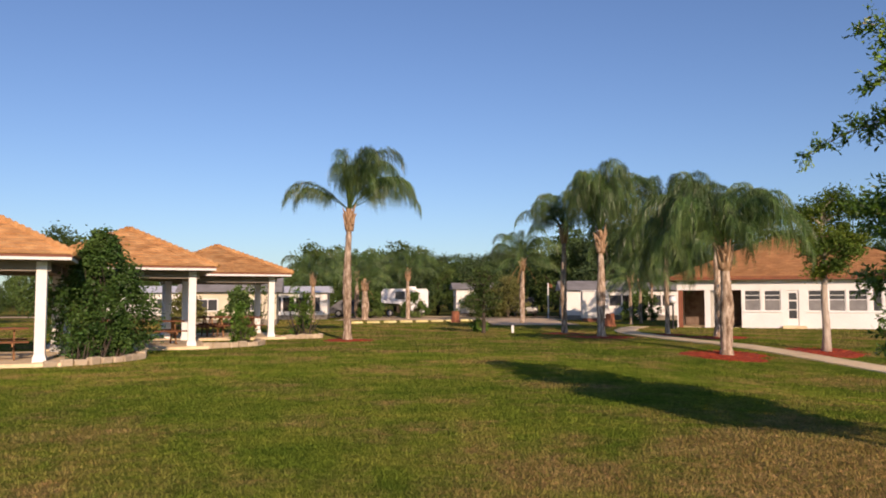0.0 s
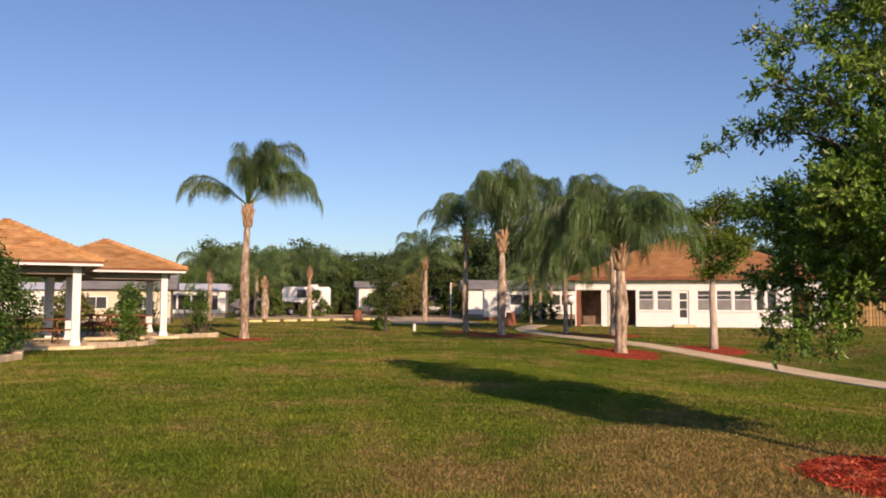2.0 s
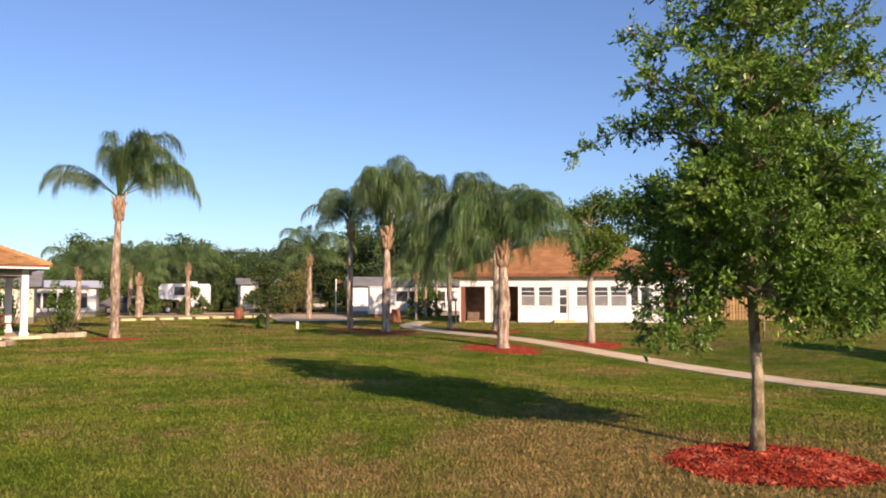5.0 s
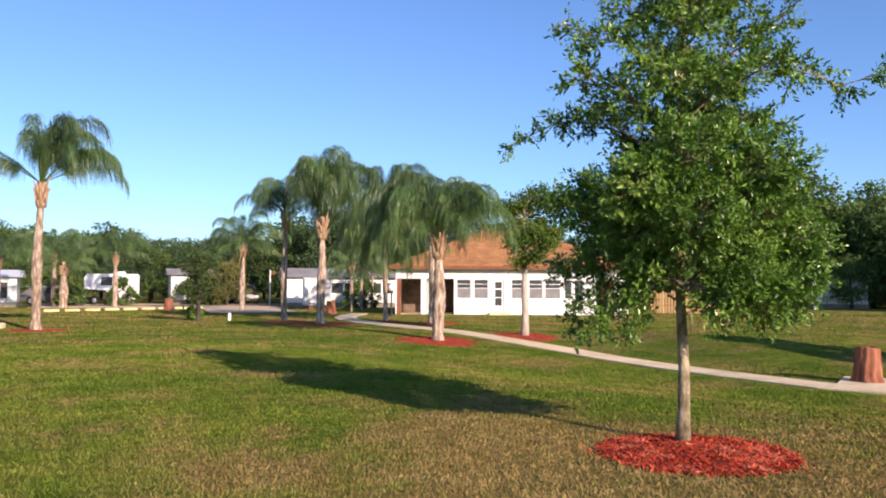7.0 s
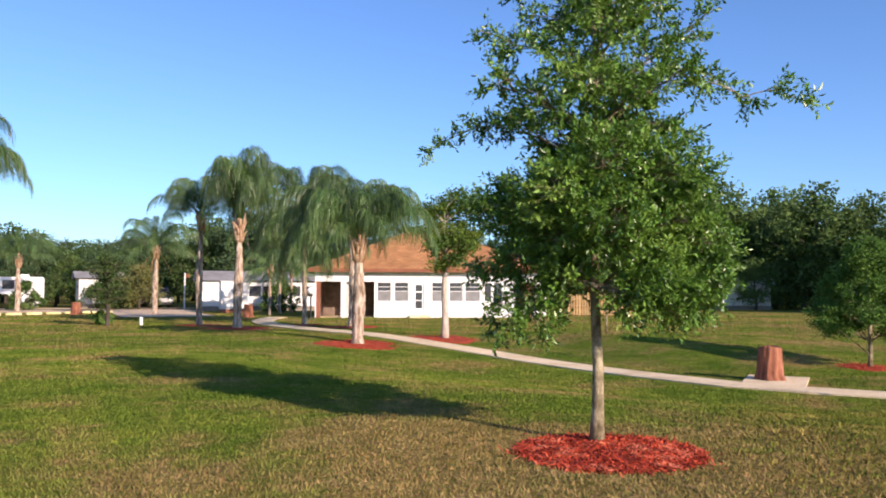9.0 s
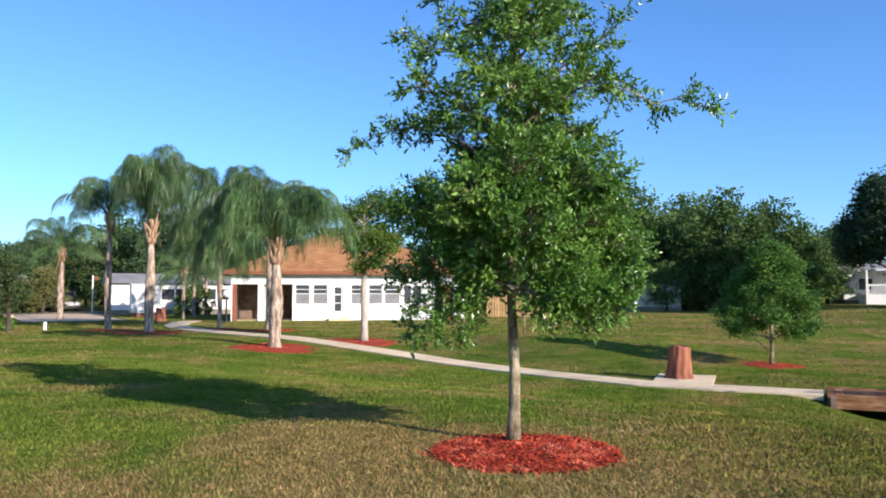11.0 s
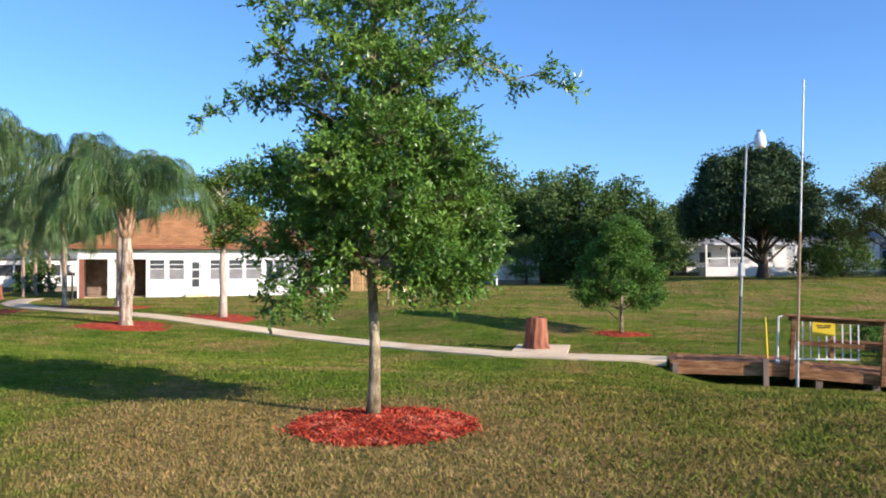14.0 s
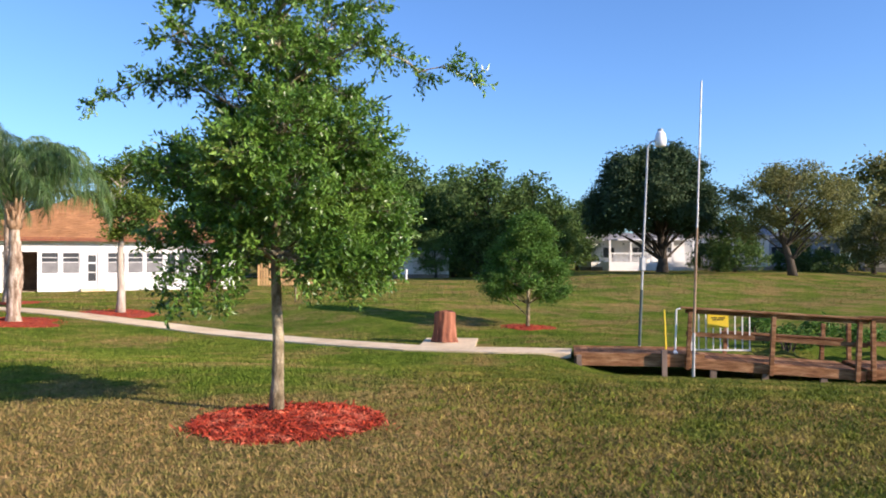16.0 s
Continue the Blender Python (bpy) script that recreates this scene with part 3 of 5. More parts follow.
def lobed_tree(name, x, y, trunk, trunk_r, lobes, seed, leaves, leaf, material, bark="bark", label="", category="tree", group="", clumps=24, clump=0.12, aspect=0.5, twig=True, branch=0.5, thin_above=0.0):
    """A broad-leaved tree grown as lobes: each lobe (x, y, z, radius, flatness, weight) hangs on its own limb,
    and its leaves stand in separate clumps on twigs, so that shade and sky show between them."""
    rng, nrng = random.Random(seed), np.random.default_rng(seed)
    t = thing(name, (x, y, ground_z(x, y) - 0.05), label=label, category=category, group=group)
    bm = bmesh.new()
    stem = [Vector(p) for p in trunk]
    n = len(stem) - 1
    tube(bm, stem, [trunk_r * (1.25 if k == 0 else 1.0) * (1 - 0.93 * (k / n) ** 1.25) + 0.006 for k in range(n + 1)], 10)
    part("trunk", bm, bark, t, smooth=True)
    bm = bmesh.new()
    spots, weights, centres = [], [], []
    for lx, ly, lz, rad, flat, weight in lobes:
        c = Vector((lx, ly, lz))
        foot = min(stem[1:], key=lambda p: abs(p.z - (lz - branch * math.hypot(lx - p.x, ly - p.y))))
        thin = 1.0
        if weight <= 0.6 and twig:
            # thin outer sprays grow from the lobe before them
            near = [p for p in centres if math.hypot(p.x, p.y) < math.hypot(lx, ly)]
            if near:
                foot = min(near, key=lambda p: (p - c).length)
                thin = 0.35
        centres.append(c)
        mid = foot.lerp(c, 0.5) + Vector((rng.gauss(0, 0.06), rng.gauss(0, 0.06), 0.12)) * (c - foot).length
        pts = [(foot * (1 - u) + mid * u) * (1 - u) + (mid * (1 - u) + c * u) * u for u in (0, 0.2, 0.4, 0.6, 0.8, 1.0)]
        r0 = thin * trunk_r * (0.2 + 0.18 * rad / max(0.3, (c - foot).length))
        tube(bm, pts, [r0 * (1 - 0.8 * k / 5) + 0.003 for k in range(6)], 6, cap=False)
        m = max(3, int(clumps * weight * (rad / 0.5 if twig else 1)))
        for _ in range(m):
            d = Vector((rng.gauss(0, 1), rng.gauss(0, 1), rng.gauss(0, 1))).normalized()
            d.z *= flat if d.z > 0 else flat * 0.8
            e = c + d * rad * rng.uniform(0.3, 1.3) ** 0.7
            if twig:
                s = rng.choice(pts[3:])
                h = s.lerp(e, 0.5) + Vector((0, 0, 0.03))
                tube(bm, [s, h, e], [0.008, 0.006, 0.003], 4, cap=False)
                spots += [tuple(h.lerp(e, 0.45))]
                weights += [0.45]
            spots.append(tuple(e))
            weights.append(rng.uniform(0.5, 1.4))
    part("branching", bm, bark, t, smooth=True)["kind"] = "stuff"
    c, w = np.array(spots), np.array(weights)
    if thin_above:
        w = np.where(c[:, 2] > thin_above, w * 0.42, w)
    pick = nrng.choice(len(c), leaves, p=w / w.sum())
    size = clump * nrng.uniform(0.7, 1.4, len(c))[pick][:, None]
    if thin_above:
        size = np.where(c[pick][:, 2:] > thin_above, size * 1.15, size)
    p = c[pick] + nrng.normal(size=(leaves, 3)) * size * np.array((1, 1, 0.8))
    part("crown", leaf_mesh("crown", p, leaf, nrng, material, aspect), None, t)
    return t


def spray_tree(name, x, y, trunk, trunk_r, lobes, seed, material, bark="bark", label="", category="tree", group="", sprays=30, leaf=0.06, aspect=0.36, thin_above=99.0, thin=1.0, branch=0.5):
    """A broad-leaved tree whose lobes (x, y, z, radius, flatness, weight) are made of sprays: a twig that grows
    outwards with side shoots, each shoot set with alternate narrow leaves."""
    rng, nrng = random.Random(seed), np.random.default_rng(seed)
    t = thing(name, (x, y, ground_z(x, y) - 0.05), label=label, category=category, group=group)
    bm = bmesh.new()
    stem = [Vector(p) for p in trunk]
    n = len(stem) - 1
    tube(bm, stem, [trunk_r * (1.3 if k == 0 else 1.0) * (1 - 0.95 * (k / n) ** 0.9) + 0.004 for k in range(n + 1)], 12)
    part("trunk", bm, bark, t, smooth=True)
    bm = bmesh.new()
    at, along, centres = [], [], []
    # from the trunk outwards, so that each outer spray hangs on the lobe before it
    for lx, ly, lz, rad, flat, weight in sorted(lobes, key=lambda q: math.hypot(q[0], q[1])):
        c = Vector((lx, ly, lz))
        foot = min(stem[1:], key=lambda p: abs(p.z - max(1.35, lz - branch * math.hypot(lx - p.x, ly - p.y))))
        thick = 1.0
        near = [p for p in centres if math.hypot(p.x, p.y) < math.hypot(lx, ly)]
        if weight <= 0.6 and near:
            foot, thick = min(near, key=lambda p: (p - c).length), 0.25
        centres.append(c)
        mid = foot.lerp(c, 0.5) + Vector((rng.gauss(0, 0.06), rng.gauss(0, 0.06), 0.12)) * (c - foot).length
        pts = [(foot * (1 - u) + mid * u) * (1 - u) + (mid * (1 - u) + c * u) * u for u in (0, 0.2, 0.4, 0.6, 0.8, 1.0)]
        r0 = thick * trunk_r * (0.2 + 0.16 * rad / max(0.3, (c - foot).length))
        tube(bm, pts, [r0 * (1 - 0.8 * k / 5) + 0.003 for k in range(6)], 6, cap=False)
        many = thin if lz > thin_above else 1.0
        grow = (c - foot).normalized()
        for _ in range(max(3, int(sprays * weight * many * rad / 0.4))):
            d = Vector((rng.gauss(0, 1), rng.gauss(0, 1), rng.gauss(0, 1))).normalized()
            e = c + Vector((d.x, d.y, d.z * (flat if d.z > 0 else flat * 0.8))) * rad * rng.uniform(0.3, 1.0) ** 0.5
            s0 = rng.choice(pts[2:])
            h = s0.lerp(e, 0.55) + Vector((0, 0, 0.03))
            tube(bm, [s0, h, e], [0.0045, 0.0035, 0.002], 4, cap=False)
            out = (d * 0.8 + grow * 0.7 + Vector((0, 0, 0.15))).normalized()
            tips = [(h.lerp(e, 0.35), e)]
            for _ in range(rng.choice((3, 4, 4, 5))):
                o = (out + Vector((rng.gauss(0, 0.55), rng.gauss(0, 0.55), rng.gauss(0, 0.45)))).normalized()
                b = h.lerp(e, rng.uniform(0.3, 1.0))
                tips.append((b, b + o * rng.uniform(0.1, 0.22)))
            for a, b in tips:
                m = max(4, int((b - a).length / 0.0155 * rng.uniform(0.7, 1.2)))
                for k in range(m):
                    at.append(tuple(a.lerp(b, (k + 0.5) / m * 1.05)))
                    along.append(tuple((b - a).normalized()))
    part("branching", bm, bark, t, smooth=True)["kind"] = "stuff"
    c, g = np.array(at), np.array(along)
    k = len(c)
    d = g * 0.55 + nrng.normal(size=(k, 3)) * 0.55
    d[:, 2] -= 0.12
    d /= np.linalg.norm(d, axis=1)[:, None]
    e = np.cross(d, nrng.normal(size=(k, 3)) + np.array((0, 0, 1.2)))
    e /= np.linalg.norm(e, axis=1)[:, None]
    f = np.cross(d, e)
    size = leaf * nrng.uniform(0.65, 1.3, k)[:, None]
    w = size * aspect * 0.5
    p0, p1 = c, c + d * size
    q = c + d * size * 0.55
    verts = np.stack([p0, q + e * w + f * size * 0.05, p1 - f * size * 0.08, q - e * w + f * size * 0.05], 1).reshape(-1, 3)
    i = np.arange(k) * 4
    part("crown", mesh_from("crown", verts.tolist(), np.stack([i, i + 1, i + 2, i + 3], 1).tolist(), material), None, t)
    return t


def random_lobes(seed, low, high, profile, count, size):
    """Lobes spread round an axis within a reach given by height."""
    rng = random.Random(seed)
    out = []
    for k in range(count):
        f = (k + rng.random()) / count
        a = k * 2.4 + rng.uniform(-0.5, 0.5)
        reach = max(0.0, profile(f) - size * 0.6) * rng.uniform(0.55, 1.08)
        out.append((math.cos(a) * reach, math.sin(a) * reach, low + (high - low) * f, size * rng.uniform(0.7, 1.25), rng.uniform(0.6, 0.9), 1.0))
    return out
# ---- pavilions ----
def shingle_slope(bm, a, b, apex, rows=14):
    """Courses of shingles on a triangular hip face from eave corners a, b up to the apex: each course a thin step."""
    a, b, apex = Vector(a), Vector(b), Vector(apex)
    nrm = (b - a).cross(apex - a).normalized()
    if nrm.z < 0:
        nrm = -nrm
    for k in range(rows):
        f0, f1 = k / rows, (k + 1.12) / rows
        f1 = min(1.0, f1)
        l0, r0 = a.lerp(apex, f0), b.lerp(apex, f0)
        l1, r1 = a.lerp(apex, f1), b.lerp(apex, f1)
        n = max(1, int((r0 - l0).length / 0.42))
        for i in range(n):
            u0, u1 = i / n + 0.004, (i + 1) / n - 0.004
            t = 0.018 + 0.006 * ((i * 7 + k * 3) % 3)
            p = [l0.lerp(r0, u0) + nrm * t, l0.lerp(r0, u1) + nrm * t, l1.lerp(r1, u1) + nrm * 0.004, l1.lerp(r1, u0) + nrm * 0.004]
            q = [l0.lerp(r0, u0), l0.lerp(r0, u1)]
            vs = [bm.verts.new(v) for v in p + q]
            bm.faces.new(vs[:4])
            bm.faces.new((vs[4], vs[5], vs[1], vs[0]))


def picnic_table(x, y, rz, z, label="brown wooden picnic table with attached benches on a concrete floor"):
    t = thing("picnic_table", (x, y, z), rz, label, "picnic table", "picnic tables in the shelters")
    for k in range(5):
        part("plank", boxed(-0.92, 0.92, -0.37 + k * 0.15, -0.235 + k * 0.15, 0.72, 0.76, bevel=0.006), "redwood", t)
    for s in (-1, 1):
        part("bench", boxed(-0.92, 0.92, s * 0.72 - 0.14, s * 0.72 + 0.14, 0.42, 0.46, bevel=0.006), "redwood", t)
        bm = bmesh.new()
        for w in (-1, 1):
            box(bm, -0.02, 0.02, -0.05, 0.05, 0, 0.86, m=pose(s * 0.62, w * 0.52, 0, w * 29, 0, 0))
        part("leg", bm, "wood", t)
        part("brace", boxed(s * 0.62 - 0.06, s * 0.62 - 0.02, -0.84, 0.84, 0.33, 0.42), "wood", t)
    return t


def pavilion(px, py, rz, label, AP=3.92):
    t = thing("pavilion", (px, py, 0), rz, label, "picnic shelter", "hip-roofed picnic shelters")
    S, H = 3.8, 2.4
    part("floor_slab", boxed(-S - 0.5, 0.5, -0.5, S + 0.5, -0.1, 0.09, bevel=0.01), "concrete", t, "pale concrete floor")
    for x in (0, -S):
        for y in (0, S):
            bm = boxed(x - 0.115, x + 0.115, y - 0.115, y + 0.115, 0.09, H, bevel=0.01)
            part("post", bm, "white", t, "square white post")
            b2 = bmesh.new()
            v = []
            for z, r in ((0.09, 0.142), (0.16, 0.142), (0.22, 0.128), (0.25, 0.119)):
                v.append([b2.verts.new((x + a * r, y + b * r, z)) for a, b in ((-1, -1), (1, -1), (1, 1), (-1, 1))])
            for p, q in zip(v, v[1:]):
                for i in range(4):
                    b2.faces.new((p[i], p[(i + 1) % 4], q[(i + 1) % 4], q[i]))
            part("post_base", b2, "white", t, "flared white post foot")
    part("beam", boxed(-S - 0.2, 0.2, -0.1, 0.1, H - 0.22, H), "soffit", t)
    part("beam", boxed(-S - 0.2, 0.2, S - 0.1, S + 0.1, H - 0.22, H), "soffit", t)
    part("beam", boxed(-0.1, 0.1, 0.1, S - 0.1, H - 0.22, H), "soffit", t)
    part("beam", boxed(-S - 0.1, -S + 0.1, 0.1, S - 0.1, H - 0.22, H), "soffit", t)
    E = 0.66
    x0, x1, y0, y1 = -S - E, E, -E, S + E
    part("soffit", boxed(x0 + 0.05, x1 - 0.05, y0 + 0.05, y1 - 0.05, H + 0.005, H + 0.04), "soffit", t)
    for a in ((x0, x1, y0, y0 + 0.04), (x0, x1, y1 - 0.04, y1), (x0, x0 + 0.04, y0 + 0.04, y1 - 0.04), (x1 - 0.04, x1, y0 + 0.04, y1 - 0.04)):
        part("fascia", boxed(*a, H + 0.02, H + 0.09), "white", t, "white fascia board")
        k = 0.025
        part("drip_edge", boxed(a[0] - k, a[1] + k, a[2] - k, a[3] + k, H + 0.092, H + 0.15), "trim", t, "brown roof edge")
    c = (-S / 2, S / 2, AP)
    z = H + 0.152
    g = 0.06
    corners = [(x0 - g, y0 - g, z), (x1 + g, y0 - g, z), (x1 + g, y1 + g, z), (x0 - g, y1 + g, z)]
    bm = bmesh.new()
    vs = [bm.verts.new(v) for v in corners] + [bm.verts.new(c)]
    for i in range(4):
        bm.faces.new((vs[i], vs[(i + 1) % 4], vs[4]))
    bm.faces.new(vs[:4][::-1])
    roof = part("roof", bm, "shingle", t, "orange asphalt shingle hip roof")
    for i in range(4):
        bm = bmesh.new()
        shingle_slope(bm, corners[i], corners[(i + 1) % 4], c)
        o = part("shingles", bm, "shingle", roof)
        o["kind"] = "stuff"
        tube_bm = bmesh.new()
        a, b = Vector(corners[i]), Vector(c)
        tube(tube_bm, [a.lerp(b, k / 32) + Vector((0, 0, 0.03 if k % 2 else 0.01)) for k in range(33)], [0.085 if k % 2 else 0.07 for k in range(33)], 6)
        part("hip_cap", tube_bm, "shingle", roof)
    return t


PAV_TURN = 21.0
SHELTERS = [(-9.3, 18.35), (-7.85, 24.8), (-6.7, 30.9)]
for i, (x, y) in enumerate(SHELTERS):
    pavilion(x, y, PAV_TURN, "open picnic shelter with white posts and an orange shingle hip roof", (3.92, 3.85, 3.7)[i])


def in_shelter(i, lx, ly):
    m = pose(*SHELTERS[i], 0, 0, 0, PAV_TURN)
    return (m @ Vector((lx, ly, 0)))[:2]


for i, spots in enumerate((((-1.3, 1.1), (-2.9, 2.9)), ((-1.1, 1.2), (-2.8, 2.9)), ((-1.2, 1.0), (-3.0, 1.2), (-1.4, 3.0)))):
    for lx, ly in spots:
        picnic_table(*in_shelter(i, lx, ly), PAV_TURN + 8, 0.09)


# ---- planting beds of the shelters ----
def edging(pts, seed, label="low curb of tan edging stones"):
    rng = random.Random(seed)
    t = thing("stone_edging", (*pts[0], 0), label=label, category="garden edging", group="stone edgings of the beds")
    o = Vector((*pts[0], 0))
    for a, b in zip(pts, pts[1:]):
        a, b = Vector((*a, 0)) - o, Vector((*b, 0)) - o
        n = max(1, round((b - a).length / 0.32))
        rz = math.degrees(math.atan2(b.y - a.y, b.x - a.x))
        for k in range(n):
            p = a.lerp(b, (k + 0.5) / n)
            h = rng.uniform(0.13, 0.19)
            bm = boxed(-0.15, 0.15, -0.09, 0.09, -0.05, h, bevel=0.025, m=pose(p.x, p.y, 0, rng.uniform(-4, 4), rng.uniform(-4, 4), rz + rng.uniform(-5, 5)))
            part("stone", bm, "stone", t)


edging([(-9.0, 17.9), (-8.3, 18.6), (-7.9, 19.6), (-7.75, 20.5), (-7.95, 21.1), (-8.6, 21.5)], 1)
edging([(-7.45, 24.6), (-6.85, 25.4), (-6.2, 26.2), (-6.15, 27.1), (-6.55, 28.0)], 2)
edging([(-6.3, 30.6), (-5.7, 31.2), (-4.9, 31.6), (-5.0, 32.5)], 3)
bed = thing("mulch_bed", (-8.8, 20.0, 0), label="red mulch bed beside the picnic shelter", category="mulch", group="mulch rings round the trees")
bm = bmesh.new()
ring = [bm.verts.new(v) for v in ((-0.3, -1.9, 0.06), (0.45, -1.3, 0.06), (0.8, -0.4, 0.07), (0.9, 0.5, 0.06), (0.7, 1.0, 0.06), (0.1, 1.3, 0.06), (-0.6, 1.2, 0.06))]
bm.faces.new(ring)
for v in bmesh.ops.extrude_face_region(bm, geom=bm.faces[:])["geom"]:
    if isinstance(v, bmesh.types.BMVert):
        v.co.z = -0.05
part("mound", bm, "mulch", bed)


def bush(name, x, y, height, width, seed, leaves, leaf, material, label, category="bush", stems=9, base=0.08, z=None, profile=(0.6, 0.92, 1.0, 0.85, 0.5, 0.12), loose=0.05):
    rng, nrng = random.Random(seed), np.random.default_rng(seed)
    t = thing(name, (x, y, ground_z(x, y) if z is None else z), label=label, category=category, group="shrubs")
    bm = bmesh.new()
    for k in range(stems):
        a = k * 2.4
        d = Vector((math.cos(a) * 0.3, math.sin(a) * 0.3, 1))
        pts = limb_points(rng, (math.cos(a) * 0.1, math.sin(a) * 0.1, -0.05), d, height * 0.8, 6, 0.1)
        tube(bm, pts, [0.03 * (1 - 0.8 * q / 6) for q in range(7)], 5)
    part("woody_base", bm, "darkbark", t)
    f = nrng.random(leaves) ** 0.85
    a = nrng.uniform(0, 2 * np.pi, leaves)
    lump = 1 + 0.14 * np.sin(3 * a + 5 * f + seed) + 0.1 * np.sin(7 * a - 9 * f)
    r = width / 2 * np.interp(f, (0, 0.12, 0.35, 0.6, 0.85, 1), profile) * lump * np.sqrt(nrng.uniform(0.25, 1.08, leaves))
    c = np.stack([r * np.cos(a), r * np.sin(a), base + f * (height - base)], 1)
    # the leaves gather in clumps with dark hollows between them
    m = max(12, leaves // 55)
    c = c[nrng.integers(0, m, leaves)] + nrng.normal(size=(leaves, 3)) * (0.035 + loose * (height * width) ** 0.5 * nrng.uniform(0.7, 1.2, (leaves, 1)))
    part("foliage", leaf_mesh("foliage", c, leaf, nrng, material, 0.55), None, t)
    return t


bush("bush", -8.85, 20.5, 3.15, 2.5, 5, 17000, 0.1, "shrub_leaf", "tall dense green shrub beside the picnic shelter", base=0.3, profile=(0.8, 1.0, 0.95, 0.72, 0.36, 0.06), loose=0.03)
for k, (x, y, h) in enumerate(((-8.55, 18.75, 0.75), (-8.4, 19.3, 0.9), (-8.2, 20.0, 0.6))):
    bush("low_plant", x, y, h, 0.75, 20 + k, 500, 0.11, "shrub_leaf", "small leafy garden plant in the mulch bed", "plant")
for k, (x, y, h, w) in enumerate(((-6.6, 26.4, 0.9, 0.6), (-7.0, 27.4, 1.3, 0.7), (-5.5, 31.9, 1.7, 0.6), (-5.95, 32.6, 2.0, 0.8), (-8.8, 37.5, 2.3, 2.4))):
    bush("garden_shrub", x, y, h, w, 30 + k, 520, 0.12, "leaf_b" if k % 2 else "myrtle_leaf", "feathery green garden shrub in a stone-edged bed", "shrub")


# ---- the white hall ----
HALL = pose(12.9, 43.7, 0, 0, 0, -20)
hall = thing("hall", (12.9, 43.7, 0), -20, "long white block hall with an orange-brown shingle roof", "building")
L, D, WH = 13.2, 9.5, 2.62
OPEN = [(0.06, 1.44, 0.0, 2.03), (1.75, 3.32, 0.0, 2.03), (3.46, 4.28, 0.9, 2.02), (4.44, 5.27, 0.9, 2.02), (5.56, 6.14, 0.03, 2.0), (6.57, 7.46, 0.9, 2.02), (7.56, 8.36, 0.9, 2.02), (8.47, 9.38, 0.9, 2.02), (9.58, 10.04, 0.9, 2.02), (10.13, 10.66, 0.9, 2.02), (11.4, 12.45, 0.0, 2.03)]
bm = bmesh.new()
xs = sorted({0.0, L, *(o[0] for o in OPEN), *(o[1] for o in OPEN)})
for a, b in zip(xs, xs[1:]):
    hole = [o for o in OPEN if o[0] <= a and b <= o[1]]
    if not hole:
        box(bm, a, b, 0, 0.2, -0.1, WH)
    else:
        o = hole[0]
        if o[2] > 0.05:
            box(bm, a, b, 0, 0.2, -0.1, o[2])
        box(bm, a, b, 0, 0.2, o[3], WH)
part("front_wall", bm, "block", hall, "white painted block wall")
part("side_wall", boxed(0, 0.2, 0.3, D, -0.1, WH), "block", hall)
part("side_wall", boxed(L - 0.2, L, 0.2, D, -0.1, WH), "block", hall)
part("back_wall", boxed(0.2, L - 0.2, D - 0.2, D, -0.1, WH), "block", hall)
part("porch_wall", boxed(0.2, 3.4, 3.2, 3.4, -0.1, WH), "greywood", hall, "dark brown porch wall")
part("porch_wall", boxed(3.4, 3.44, 0.2, 3.4, -0.1, WH), "greywood", hall)
part("floor_slab", boxed(0.0, L, 0.2, D, -0.12, 0.02), "concrete", hall)
part("ceiling_board", boxed(0.2, L - 0.2, 0.2, D - 0.2, WH - 0.05, WH - 0.01), "soffit", hall)
part("porch_jamb", boxed(0.02, 0.3, 0.03, 0.29, 0.0, 2.03), "trim", hall, "brown boarded porch corner")
part("porch_screen", boxed(1.76, 2.35, 0.3, 0.34, 0.02, 2.03), "curtain", hall, "grey porch screen")


def hall_window(o, panes):
    x0, x1, z0, z1 = o
    # flat near-black board paints the unlit room behind the panes
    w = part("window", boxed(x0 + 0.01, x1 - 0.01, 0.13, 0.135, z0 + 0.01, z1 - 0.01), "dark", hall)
    f = 0.045
    for a in ((x0 + 0.002, x1 - 0.002, z1 - f, z1 - 0.002), (x0 + 0.002, x1 - 0.002, z0 + 0.002, z0 + f)):
        part("window_frame", boxed(a[0], a[1], 0.03, 0.1, a[2], a[3]), "white", w)
    for a, b in ((x0 + 0.002, x0 + f), (x1 - f, x1 - 0.002)):
        part("window_frame", boxed(a, b, 0.03, 0.1, z0 + f, z1 - f), "white", w)
    # bottom light tall, painted with a grey reflection; two above low and dark
    cuts = (0, 0.54, 0.77, 1) if panes == 3 else (0, 1)
    h = z1 - z0 - 2 * f
    for k, (a, b) in enumerate(zip(cuts, cuts[1:])):
        za, zb = z0 + f + a * h, z0 + f + b * h
        part("pane", boxed(x0 + f, x1 - f, 0.06, 0.066, za + 0.016, zb - 0.016), "screen" if panes == 3 and k == 0 else "glass", w, "glass pane painted with a pale grey reflection" if panes == 3 and k == 0 else "dark glass pane")
        if k:
            part("mullion", boxed(x0 + f, x1 - f, 0.045, 0.085, za - 0.016, za + 0.016), "white", w)
    part("window_sill", boxed(x0 - 0.04, x1 + 0.04, -0.05, -0.003, z0 - 0.06, z0 - 0.005), "white", w)


for i in (2, 3, 5, 6, 7):
    hall_window(OPEN[i], 3)
for i in (8, 9):
    hall_window(OPEN[i], 1)
